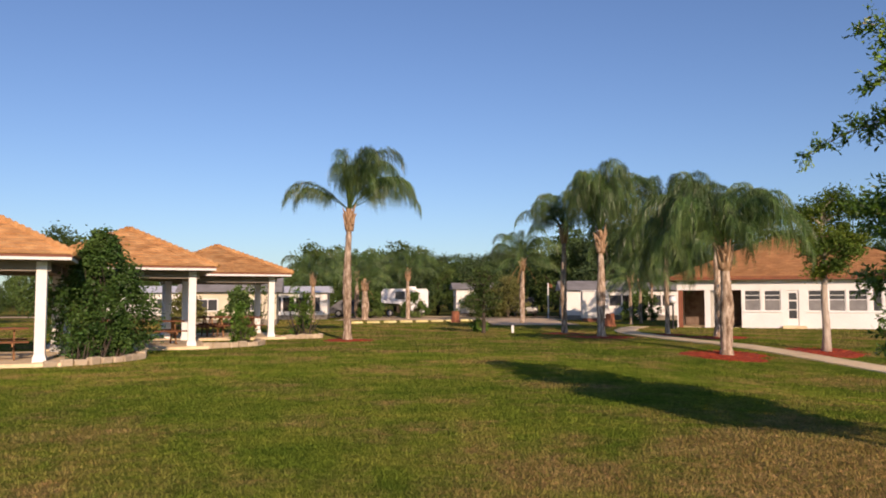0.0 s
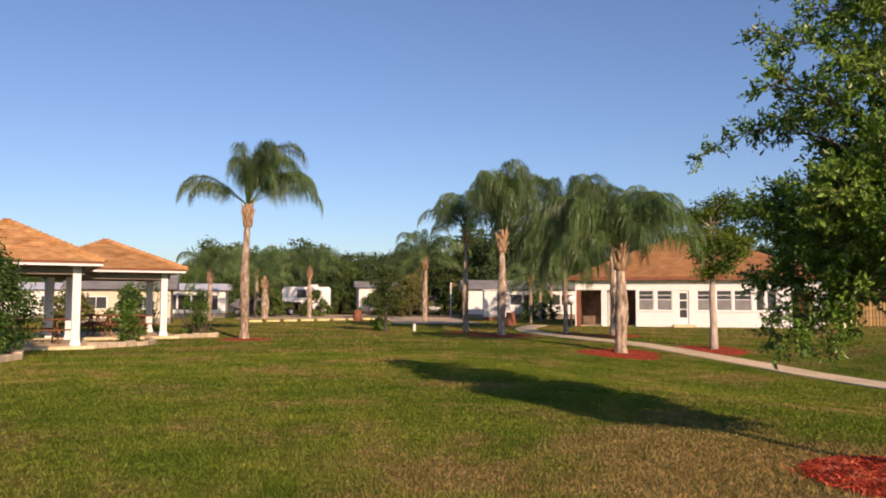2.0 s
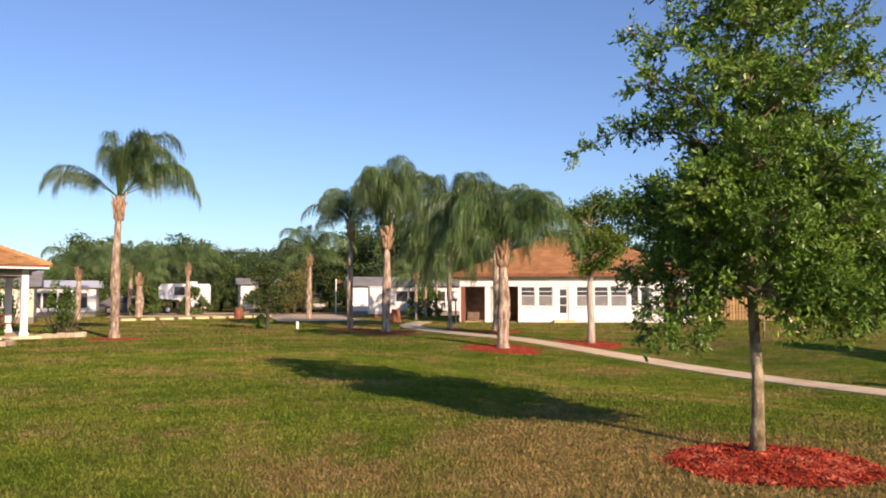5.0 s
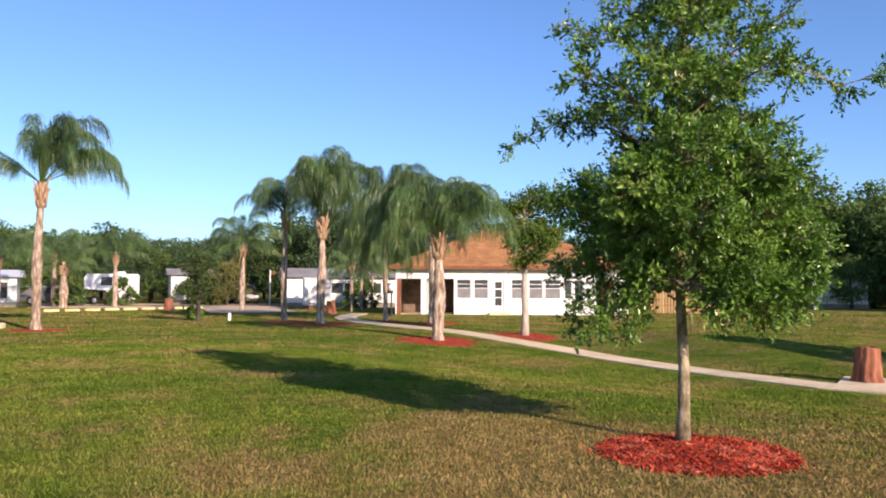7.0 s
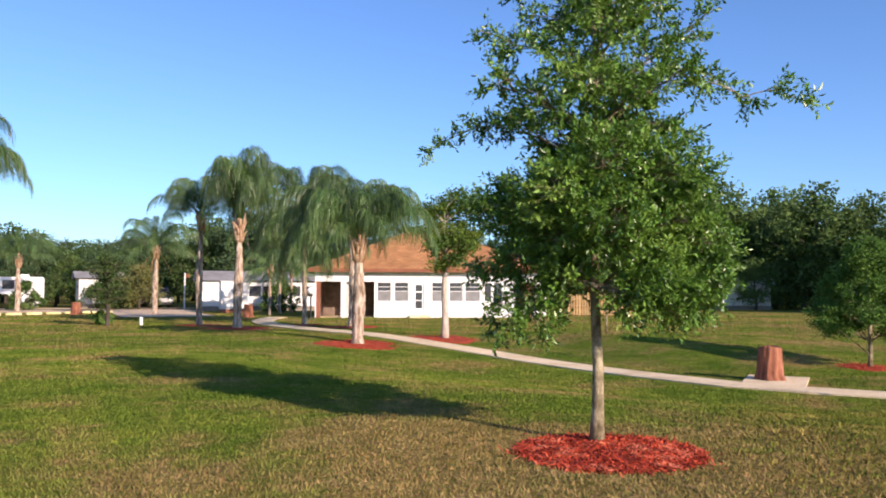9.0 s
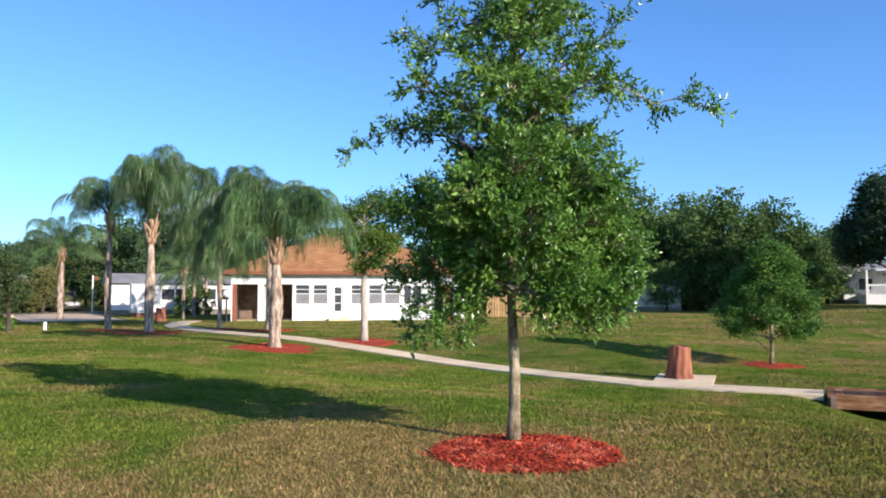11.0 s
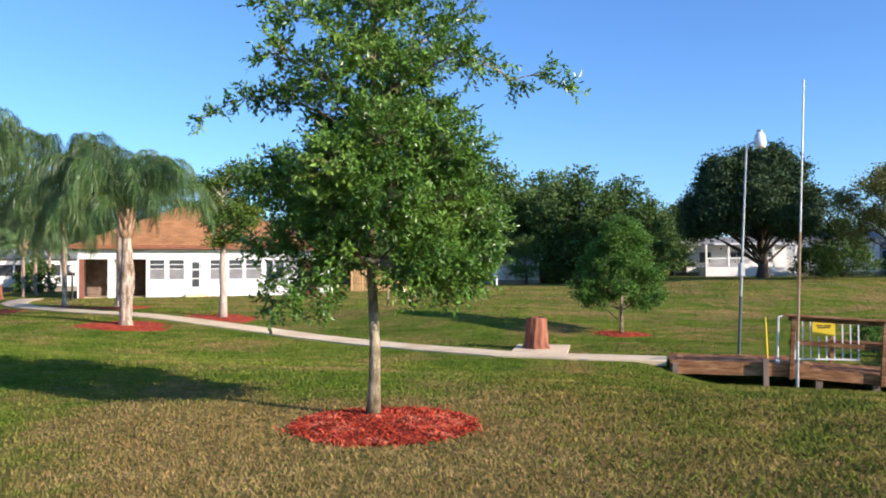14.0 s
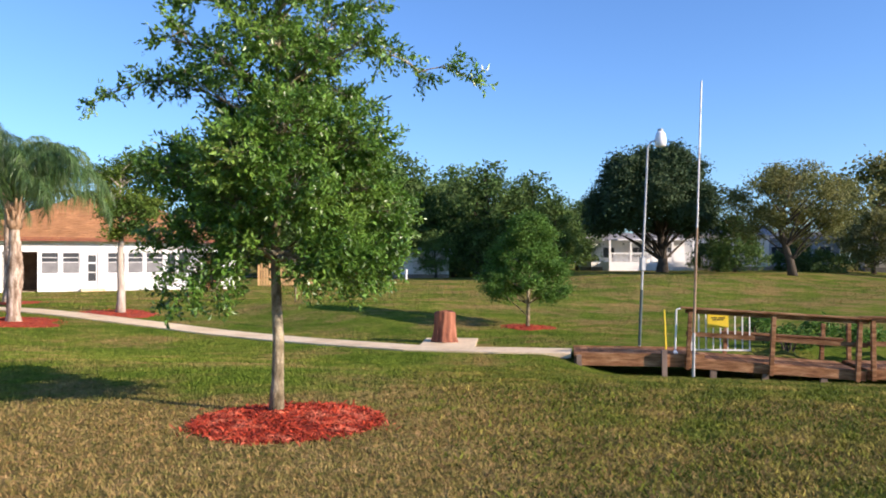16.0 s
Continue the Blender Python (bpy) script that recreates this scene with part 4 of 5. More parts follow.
# the part-glazed white door with its step
x0, x1, z0, z1 = OPEN[4]
door = part("door", boxed(x0 + 0.01, x1 - 0.01, 0.06, 0.1, z0, z1 - 0.01), "white", hall, "white door with glass panes")
for k, (a, b) in enumerate(((0.52, 0.95), (1.0, 1.42), (1.5, 1.86))):
    part("pane", boxed(x0 + 0.1, x1 - 0.1, 0.05, 0.057, a, b), "glass", door)
part("door_handle", boxed(x0 + 0.035, x0 + 0.07, 0.03, 0.057, 0.98, 1.06), "metal", door)
part("door_step", boxed(x0 - 0.25, x1 + 0.3, -0.7, -0.003, -0.05, 0.14, bevel=0.01), "concrete", hall, "concrete door step")
x0, x1, z0, z1 = OPEN[10]
part("door", boxed(x0 + 0.3, x1 - 0.02, 0.1, 0.15, z0 + 0.02, z1 - 0.01), "redwood", hall, "brown wooden door")
part("door_lamp", boxed(11.05, 11.2, -0.12, -0.003, 1.75, 1.98, bevel=0.02), "globe", hall, "white wall lamp")
# eaves and roof
E = 0.45
z = WH + 0.006
part("soffit", boxed(-E, L + E, -E, D + E, z, z + 0.04), "soffit", hall)
for a in ((-E - 0.03, L + E + 0.03, -E - 0.03, -E - 0.002), (-E - 0.03, L + E + 0.03, D + E + 0.002, D + E + 0.03), (-E - 0.03, -E - 0.002, -E - 0.002, D + E + 0.002), (L + E + 0.002, L + E + 0.03, -E - 0.002, D + E + 0.002)):
    part("fascia", boxed(*a, z - 0.06, z + 0.13), "trim", hall, "brown fascia board")
z += 0.045
RZ = 5.25
c0, c1 = Vector((5.3, D / 2, RZ)), Vector((L - 5.3, D / 2, RZ))
q = [Vector(v) for v in ((-E - 0.06, -E - 0.06, z), (L + E + 0.06, -E - 0.06, z), (L + E + 0.06, D + E + 0.06, z), (-E - 0.06, D + E + 0.06, z))]
bm = bmesh.new()
vs = [bm.verts.new(v) for v in (*q, c0, c1)]
for f in ((0, 1, 5, 4), (1, 2, 5), (2, 3, 4, 5), (3, 0, 4)):
    bm.faces.new([vs[i] for i in f])
roof = part("roof", bm, "shingle_dark", hall, "orange-brown shingle hip roof")
bm = bmesh.new()
rows = 26
for k in range(rows):
    f0, f1 = k / rows, min(1, (k + 1.1) / rows)
    l0, r0, l1, r1 = q[0].lerp(c0, f0), q[1].lerp(c1, f0), q[0].lerp(c0, f1), q[1].lerp(c1, f1)
    n = int((r0 - l0).length / 0.4)
    nr = Vector((0, -0.45, 0.9))
    for i in range(n):
        a, b = i / n + 0.003, (i + 1) / n - 0.003
        t = 0.012 + 0.006 * ((i * 5 + k * 3) % 3)
        v = [bm.verts.new(p) for p in (l0.lerp(r0, a) + nr * t, l0.lerp(r0, b) + nr * t, l1.lerp(r1, b) + nr * 0.004, l1.lerp(r1, a) + nr * 0.004, l0.lerp(r0, a), l0.lerp(r0, b))]
        bm.faces.new(v[:4])
        bm.faces.new((v[4], v[5], v[1], v[0]))
o = part("shingles", bm, "shingle_dark", roof)
o["kind"] = "stuff"

# tan board fence past the hall's end
fence = thing("fence", (28.6, 41.8, 0), -38, "tan wooden picket fence beside the hall", "fence")
for k in range(26):
    h = 1.35 + 0.05 * ((k * 5) % 3)
    bm = bmesh.new()
    v = [bm.verts.new((x, y, zz)) for y in (0, 0.025) for x, zz in ((0, 0.05), (0.13, 0.05), (0.13, h - 0.08), (0.065, h), (0, h - 0.08))]
    bm.faces.new(v[:5][::-1]); bm.faces.new(v[5:])
    for i in range(5):
        bm.faces.new((v[i], v[(i + 1) % 5], v[5 + (i + 1) % 5], v[5 + i]))
    part("picket", bm, "fence", fence, at=pose(k * 0.17, 0, 0))
for zz in (0.35, 1.0):
    part("rail", boxed(0, 4.4, 0.027, 0.07, zz, zz + 0.09), "fence", fence)


# globe lamp by the hall's corner
def globe_lamp(x, y):
    t = thing("globe_lamp", (x, y, ground_z(x, y)), label="white globe lamp on a short dark post by the path", category="lamp post")
    bm = bmesh.new()
    tube(bm, [(0, 0, -0.05), (0, 0, 0.1), (0, 0, 0.12), (0, 0, 1.3)], [0.13, 0.12, 0.05, 0.045], 10)
    part("post", bm, "black", t)
    bm = bmesh.new()
    bmesh.ops.create_uvsphere(bm, u_segments=20, v_segments=12, radius=0.2, matrix=Matrix.Translation((0, 0, 1.5)))
    part("globe", bm, "globe", t, "white glass globe", smooth=True)


globe_lamp(12.0, 41.4)


# ---- log bins ----
def log_bin(x, y, rz, s=1.0):
    rng = random.Random(int(x * 10))
    t = thing("litter_bin", (x, y, ground_z(x, y) + (0.034 if s == 1.0 else 0)), rz, "red-brown litter bin shaped like a tree stump", "litter bin", "stump-shaped litter bins")
    bm = bmesh.new()
    n = 44
    rings = []
    prof = ((0.0, 0.385), (0.06, 0.37), (0.16, 0.34), (0.35, 0.325), (0.6, 0.305), (0.76, 0.3), (0.8, 0.285), (0.8, 0.22), (0.7, 0.2))
    for zz, r in prof:
        ring = []
        for k in range(n):
            a = 2 * math.pi * k / n
            ridge = 0.018 * math.sin(a * 11 + 1.5 * math.sin(zz * 7)) + 0.012 * math.sin(a * 23 + zz * 3)
            flare = 0.05 * max(0, math.sin(a * 5)) * max(0, 1 - zz / 0.25)
            rr = (r * 0.8 + (ridge if zz < 0.79 else 0) + flare) * s
            ring.append(bm.verts.new((rr * math.cos(a), rr * math.sin(a), (zz * 0.92 + 0.015 * math.sin(a * 2)) * s)))
        rings.append(ring)
    for a, b in zip(rings, rings[1:]):
        for k in range(n):
            bm.faces.new((a[k], a[(k + 1) % n], b[(k + 1) % n], b[k]))
    part("stump", bm, "log", t, "bark-textured moulded shell", smooth=True)
    bm = bmesh.new()
    bmesh.ops.create_circle(bm, cap_ends=True, segments=24, radius=0.165 * s, matrix=Matrix.Translation((0, 0, 0.7 * s)))
    part("liner", bm, "dark", t)
    return t


log_bin(14.6, 13.4, -20)
log_bin(0.81, 52.2, 40, 1.0)
log_bin(9.5, 45.2, 90, 0.98)


# ---- lamp, pole, footbridge ----
def tilted(dx, dy, h, k):
    return (dx * k / h, dy * k / h, k)


t = thing("street_lamp", (17.0, 9.5, ground_z(17.0, 9.5, False)), label="tall thin galvanised lamp post with a white security light", category="street lamp")
bm = bmesh.new()
LX, LY = 0.155, -0.16
tube(bm, [(0, 0, -0.5), (0, 0, 0), (LX * 0.5, LY * 0.5, 2.4), (LX, LY, 4.6), (LX + 0.04, LY - 0.05, 4.72), (LX + 0.14, LY - 0.16, 4.78)], [0.034, 0.03, 0.026, 0.022, 0.021, 0.02], 10)
part("pole", bm, "metal", t, smooth=True)
bm = bmesh.new()
hx, hy = LX + 0.2, LY - 0.22
tube(bm, [(hx, hy, 4.62), (hx, hy, 4.64), (hx, hy, 4.76), (hx, hy, 4.9), (hx, hy, 4.98)], [0.1, 0.13, 0.135, 0.115, 0.07], 14)
part("lamp_head", bm, "globe", t, "white lamp housing", smooth=True)
bm = bmesh.new()
tube(bm, [(0, 0, 0.02), (LX * 0.27, LY * 0.27, 1.3)], [0.036, 0.033], 10)
part("pole_sleeve", bm, "sleeve", t, "dark painted lower pole")
part("photocell", boxed(hx - 0.05, hx + 0.05, hy - 0.05, hy + 0.05, 4.98, 5.04, bevel=0.01), "metal", t)
part("cable_box", boxed(-0.09, 0.09, -0.13, -0.05, 1.75, 2.05, bevel=0.01), "metal", t)

t = thing("flag_pole", (14.75, 7.15, ground_z(14.75, 7.15, False)), label="thin bare metal pole, rusty in its lower part", category="pole")
PX, PY = 0.14, -0.15
bm = bmesh.new()
tube(bm, [(0, 0, -0.6), tilted(PX, PY, 5.4, 0.6)], [0.03, 0.03], 8)
part("sleeve", bm, "metal", t)
bm = bmesh.new()
tube(bm, [tilted(PX, PY, 5.4, k) for k in (0.55, 1.5, 2.6)], [0.027, 0.025, 0.022], 8)
part("lower_pole", bm, "rust", t)
bm = bmesh.new()
tube(bm, [tilted(PX, PY, 5.4, k) for k in (2.6, 4.0, 5.4)], [0.02, 0.018, 0.014], 8)
part("upper_pole", bm, "metal", t)

DK = -0.44   # the boardwalk's level


def timber_span(name, at, pitch, length, posts, far_posts, label):
    """A timber deck with post-and-rail sides. Local x runs along it, local y across it; z = 0 is the deck."""
    t = thing(name, at, -56.6, label, "footbridge", "spans of the footbridge")
    t.matrix_basis = pose(*at, 0, pitch, -56.6)
    W = 1.4
    for k in range(int(length / 0.15)):
        part("plank", boxed(k * 0.15 + 0.004, k * 0.15 + 0.146, 0.0, W, -0.04, 0.003 * (k % 3)), "wood", t)
    for y in (-0.052, W + 0.004):
        part("girder", boxed(-0.02, length, y, y + 0.048, -0.2, -0.012, bevel=0.004), "wood", t)
    for x in (0.5, 1.5, 2.6):
        for y in (-0.03, W - 0.12):
            if x < length:
                part("pile", boxed(x, x + 0.12, y, y + 0.12, -0.9, -0.045), "greywood", t)
    for y, xs, high, s in ((-0.146, posts, 1.0, 1), (W + 0.056, far_posts, 0.78, -1)):
        for x in xs:
            part("rail_post", boxed(x, x + 0.08, y, y + 0.09, -0.22, high, bevel=0.006), "wood", t)
        a, b = (y + 0.093, y + 0.131) if s > 0 else (y - 0.041, y - 0.003)
        if s > 0:
            part("hand_rail", boxed(-0.16, length, y - 0.04, y + 0.135, 1.002, 1.04, bevel=0.004), "wood", t)
            part("top_rail", boxed(-0.05, length, a, b, 0.91, 0.998), "wood", t)
            part("mid_rail", boxed(-0.02, length, a, b, 0.45, 0.54), "wood", t)
        else:
            part("bench_rail", boxed(0.9, length, y - 0.16, y - 0.003, 0.46, 0.5, bevel=0.004), "wood", t, "low side rail like a bench board")
            part("bench_rail", boxed(0.9, length, a, b, 0.33, 0.455), "wood", t)
    return t


timber_span("footbridge", (15.62, 7.72, -0.5), 3.2, 3.42, (0.0, 1.6, 3.2), (1.0, 3.0), "weathered brown timber footbridge ramp with post-and-rail sides")
timber_span("footbridge", (17.52, 4.84, -0.66), 0.0, 7.0, (0.03, 1.8, 3.6, 5.4, 6.9), (0.1, 1.9, 3.7, 5.5), "weathered brown timber footbridge over the ditch with railings")

ramp = thing("boardwalk", (14.95, 9.95, 0), -56, "short weathered timber boardwalk joining path and footbridge", "boardwalk")
for k in range(17):
    part("plank", boxed(k * 0.15 + 0.004, k * 0.15 + 0.146, -0.68, 0.66, DK - 0.045, DK - 0.004), "wood", ramp)
for y in (-0.735, 0.664):
    part("girder", boxed(0, 2.6, y, y + 0.05, DK - 0.24, DK + 0.02), "wood", ramp)
for x in (0.05, 1.75):
    part("pile", boxed(x, x + 0.1, -0.85, -0.738, -1.3, DK + (0.1 if x > 1 else -0.02)), "greywood", ramp)

gate = thing("gate", (15.95, 7.75, DK), -52, "open white metal picket gate on the footbridge", "gate")
for zz in (0.06, 0.86):
    part("gate_rail", boxed(0, 1.2, -0.015, 0.015, zz, zz + 0.03), "white", gate)
for k in range(9):
    part("bar", boxed(k * 0.146, k * 0.146 + 0.022, -0.011, 0.011, 0.09, 0.86), "white", gate)
gp = thing("gate_post", (15.75, 8.0, DK), 0, "white metal gate post with an arm", "gate post")
bm = bmesh.new()
tube(bm, [(0, 0, 0), (0.02, -0.02, 0.9), (0.1, -0.08, 0.93)], [0.019, 0.019, 0.017], 8)
part("post", bm, "white", gp)
part("foot_rail", boxed(-0.25, 0.12, -0.03, 0.03, 0.0, 0.05, m=pose(0, 0, 0, 0, 0, 30)), "white", gp)
sign = thing("sign", (16.05, 7.5, DK + 0.54), -52, "yellow warning sign with dark unreadable print on the gate", "sign")
part("board", boxed(0.05, 0.47, -0.03, -0.02, 0.0, 0.27, bevel=0.003), "yellow", sign)
for k, (a, b, zz) in enumerate(((0.12, 0.24, 0.19), (0.26, 0.4, 0.19), (0.15, 0.3, 0.15), (0.31, 0.37, 0.155))):
    part("print_bar", boxed(a, b, -0.034, -0.031, zz, zz + 0.022), "black", sign)
yp = thing("marker_post", (16.35, 8.5, DK), 0, "slim yellow marker post beside the boardwalk", "marker post")
bm = bmesh.new()
tube(bm, [(0, 0, -0.4), (-0.02, 0.02, 0.4), (-0.03, 0.03, 0.85)], [0.022, 0.022, 0.018], 7)
part("post", bm, "yellow", yp)


# ---- posts and boxes on the far lawn ----
def far_point(d, az):
    x, y = d * math.sin(radians(az)), d * math.cos(radians(az))
    return x, y


t = thing("utility_box", (59.2, 50.1, ground_z(59.2, 50.1)), label="grey-green utility pedestal standing on the lawn", category="utility box")
part("cabinet", boxed(-0.3, 0.3, -0.25, 0.25, -0.05, 0.95, bevel=0.04), "metal", t)
t = thing("hydrant_pipe", (47.9, 48.3, ground_z(47.9, 48.3)), label="short white stand-pipe with a cap on the lawn", category="stand pipe")
bm = bmesh.new()
tube(bm, [(0, 0, -0.05), (0, 0, 0.7), (0, 0, 0.72), (0, 0, 0.85)], [0.1, 0.1, 0.16, 0.12], 10)
part("pipe", bm, "white", t)
t = thing("marker_post", (3.2, 36.6, 0), label="low white marker stub in the grass", category="marker post")
part("post", boxed(-0.06, 0.06, -0.06, 0.06, -0.05, 0.35, bevel=0.02), "white", t)
for k in range(9):
    f = k / 8
    wx, wy = -5.6 + 8.3 * f, 51.2 + 6.4 * f
    w = thing("wheel_stop", (wx, wy, ground_z(wx, wy)), 12, "faded yellow concrete wheel stop", "wheel stop", "wheel stops of the car park")
    part("block", boxed(-0.42, 0.42, -0.09, 0.09, -0.02, 0.14, bevel=0.03), "bumper", w)
# ---- palms on the lawn ----
palm(-3.6, 29.7, 5.2, 1.0, 0.15, 16, 1, "tall queen palm with a swollen trunk and wind-swept fronds", lean=(0.04, 0), steep=88, low=58, turn=20, wind=(0, 0.3), sides=((0, 40, 1.0), (12, 30, 1.0), (-14, 46, 1.0), (20, 52, 1.0), (178, 44, 0.95), (190, 34, 0.9), (165, 40, 0.85)))
palm(5.4, 35.4, 5.05, 0.82, 0.13, 24, 2, steep=88, low=20, wind=(180, 0.12), narrow=0.9)
palm(6.4, 32.1, 4.6, 1.2, 0.16, 30, 3, "tall queen palm with upright fronds and orange-brown boots", steep=92, low=48, turn=40, narrow=0.5)
palm(8.3, 23.25, 3.55, 0.9, 0.175, 34, 4, "stout queen palm with a shaggy pale trunk beside the path", steep=80, low=20, turn=10)
palm(10.95, 31.6, 4.6, 0.85, 0.14, 24, 5, turn=60, steep=86, low=30)
lobed_tree("myrtle_tree", 11.85, 24.6, [(0.03 * math.sin(k * 1.4), 0.02 * math.cos(k), 0.5 * k) for k in range(10)], 0.125, [(0.84 * r + 0.54 * d, -0.54 * r + 0.84 * d, z, q, 0.9, 1.0) for r, d, z, q in (
    (-0.1, -0.3, 3.5, 0.5), (0.8, -0.2, 3.3, 0.5), (0.9, 0.2, 3.7, 0.5), (0.5, -0.4, 2.85, 0.34), (-0.5, 0.1, 3.9, 0.45), (0.1, 0.1, 4.3, 0.5), (-0.5, -0.2, 4.4, 0.35), (0.3, 0.3, 4.8, 0.4), (0.7, 0.0, 4.4, 0.45), (-0.3, 0.4, 3.1, 0.4), (0.2, 0.5, 3.6, 0.5), (-0.15, -0.1, 2.6, 0.22))],
    26, 15000, 0.1, "myrtle_leaf", "pale_bark", "slim pale-trunked tree with yellow-green leaves before the hall", "tree", "trees", clumps=16, clump=0.13)
palm(9.65, 34.2, 5.35, 1.08, 0.1, 54, 7, "slim-trunked palm with a dense dark hanging crown", steep=84, low=-58)
palm(5.2, 52.0, 4.5, 0.95, 0.16, 22, 8, "queen palm beside the car park", steep=86, low=2, dry=5)
palm(-9.1, 55.3, 3.5, 0.85, 0.17, 18, 9, low=-10)
palm(-7.2, 66.0, 4.3, 0.95, 0.17, 18, 10, low=10)
palm(-5.9, 60.0, 3.2, 0.75, 0.26, 14, 11, dry=3)
palm(-2.8, 63.2, 4.1, 0.9, 0.17, 16, 12, low=10)
palm(11.5, 48.6, 3.1, 0.58, 0.1, 18, 13, low=-25)
palm(12.8, 51.4, 3.1, 0.58, 0.1, 18, 14, low=-25)
palm(15.0, 57.0, 3.3, 0.62, 0.1, 18, 15, low=-25)
crown_tree("small_tree", 1.85, 36.1, 2.8, 1.5, 1.1, 42, 2200, 0.12, "far_leaf", 0.09, "darkbark", "small bushy tree with a dark trunk", "tree", "trees", limbs=26, cluster=0.28, profile=lambda f: float(np.interp(f, (0, 0.3, 0.7, 1), (0.5, 0.85, 0.75, 0.3))))

t = thing("sapling", (18.4, 24.4, ground_z(18.4, 24.4) - 0.05), label="thin bare-stemmed sapling on the lawn behind the path", category="tree")
bm = bmesh.new()
tube(bm, [(0, 0, 0), (0.02, 0.0, 0.6), (0.0, 0.02, 1.3), (0.03, 0.0, 1.9)], [0.035, 0.028, 0.022, 0.01], 8)
part("trunk", bm, "bark", t, smooth=True)
nr = np.random.default_rng(61)
part("crown", leaf_mesh("crown", nr.normal(size=(420, 3)) * np.array((0.22, 0.22, 0.3)) + np.array((0, 0, 1.75)), 0.08, nr, "leaf_b"), None, t)

for i, (x, y, r, c) in enumerate(((4.81, 6.37, 0.84, 4600), (-3.6, 29.7, 1.0, 0), (6.4, 32.1, 1.35, 300), (5.4, 35.4, 1.0, 0), (8.3, 23.25, 1.25, 700), (10.95, 31.6, 1.3, 200), (11.85, 24.6, 1.2, 500), (9.65, 34.2, 0.9, 0), (19.4, 14.45, 0.8, 500))):
    mulch_bed(x, y, r, 50 + i, c)


# ---- the young oak in the foreground ----
def oak_lobes():
    """Lobes named by their reach along the crown's two axes (across, towards the hall) and their height."""
    out = []
    for r, d, z, rad, flat, weight in LOW_SPRAYS + SKIRT + BODY + WAIST + SHOULDER + TOP:
        out.append((0.81 * r + 0.59 * d, -0.59 * r + 0.81 * d, z, rad * 0.86, flat, weight))
    return out


# hanging sprays under the crown
LOW_SPRAYS = [
    (-0.92, -0.1, 1.1, 0.22, 0.9, 0.2), (-0.8, -0.15, 1.2, 0.32, 0.8, 0.14), (-0.55, -0.35, 1.24, 0.28, 0.9, 0.3), (0.8, 0.2, 1.28, 0.25, 0.9, 0.5), (-0.75, -0.2, 1.38, 0.3, 0.9, 0.36),
    (-0.6, -0.2, 1.4, 0.34, 0.9, 0.18), (0.3, -0.5, 1.4, 0.24, 0.8, 0.5), (0.7, -0.3, 1.42, 0.36, 0.9, 0.9), (0.9, -0.3, 1.45, 0.22, 0.8, 0.4), (-0.5, -0.25, 1.5, 0.28, 0.9, 0.35),
    (0.42, -0.45, 1.5, 0.34, 0.9, 0.9), (-0.35, 0.1, 1.55, 0.26, 0.8, 0.4), (1.0, -0.1, 1.6, 0.3, 0.9, 0.8), (0.5, -0.35, 1.68, 0.42, 0.9, 1.1),
]
# the broad skirt
SKIRT = [
    (-0.3, -0.35, 1.68, 0.3, 0.8, 0.7), (-1.05, 0.2, 1.75, 0.22, 0.8, 0.4), (1.15, 0.0, 1.75, 0.18, 0.8, 0.35), (0.62, 0.3, 1.85, 0.42, 0.9, 1.0), (-0.75, -0.1, 1.85, 0.34, 0.8, 0.8),
    (0.55, 0.95, 1.95, 0.34, 0.8, 0.8), (-0.35, -0.3, 2.0, 0.42, 0.8, 1.0), (1.1, 0.0, 2.02, 0.3, 0.9, 0.8), (0.15, -0.7, 2.15, 0.45, 0.9, 1.2), (0.85, -0.1, 2.2, 0.4, 0.9, 1.1),
    (-0.5, 0.7, 2.2, 0.45, 0.8, 1.0), (-0.9, -0.1, 2.3, 0.42, 0.8, 1.0), (0.1, 0.0, 2.3, 0.42, 0.9, 1.0), (0.15, 0.75, 2.4, 0.48, 0.9, 1.0),
]
# the body of the crown
BODY = [
    (0.3, 1.05, 2.4, 0.4, 0.9, 0.9), (-0.35, -0.6, 2.45, 0.45, 0.9, 1.1), (-0.8, 0.4, 2.5, 0.4, 0.8, 1.0), (0.75, 0.4, 2.6, 0.4, 0.9, 1.0), (0.4, 1.4, 2.6, 0.34, 0.8, 0.8),
    (0.7, -0.4, 2.62, 0.42, 0.9, 1.1), (0.1, -0.6, 2.75, 0.42, 0.9, 1.0), (-0.35, 0.35, 2.75, 0.42, 0.9, 1.0), (-0.3, 1.0, 2.85, 0.36, 0.8, 0.8), (0.35, 0.1, 2.9, 0.42, 0.9, 1.0),
    (-1.65, 0.1, 3.0, 0.12, 0.8, 0.25), (0.0, 0.0, 3.1, 0.42, 0.9, 1.1), (-0.4, 0.1, 3.1, 0.36, 0.8, 0.9), (-1.45, 0.1, 3.12, 0.2, 0.6, 0.35),
]
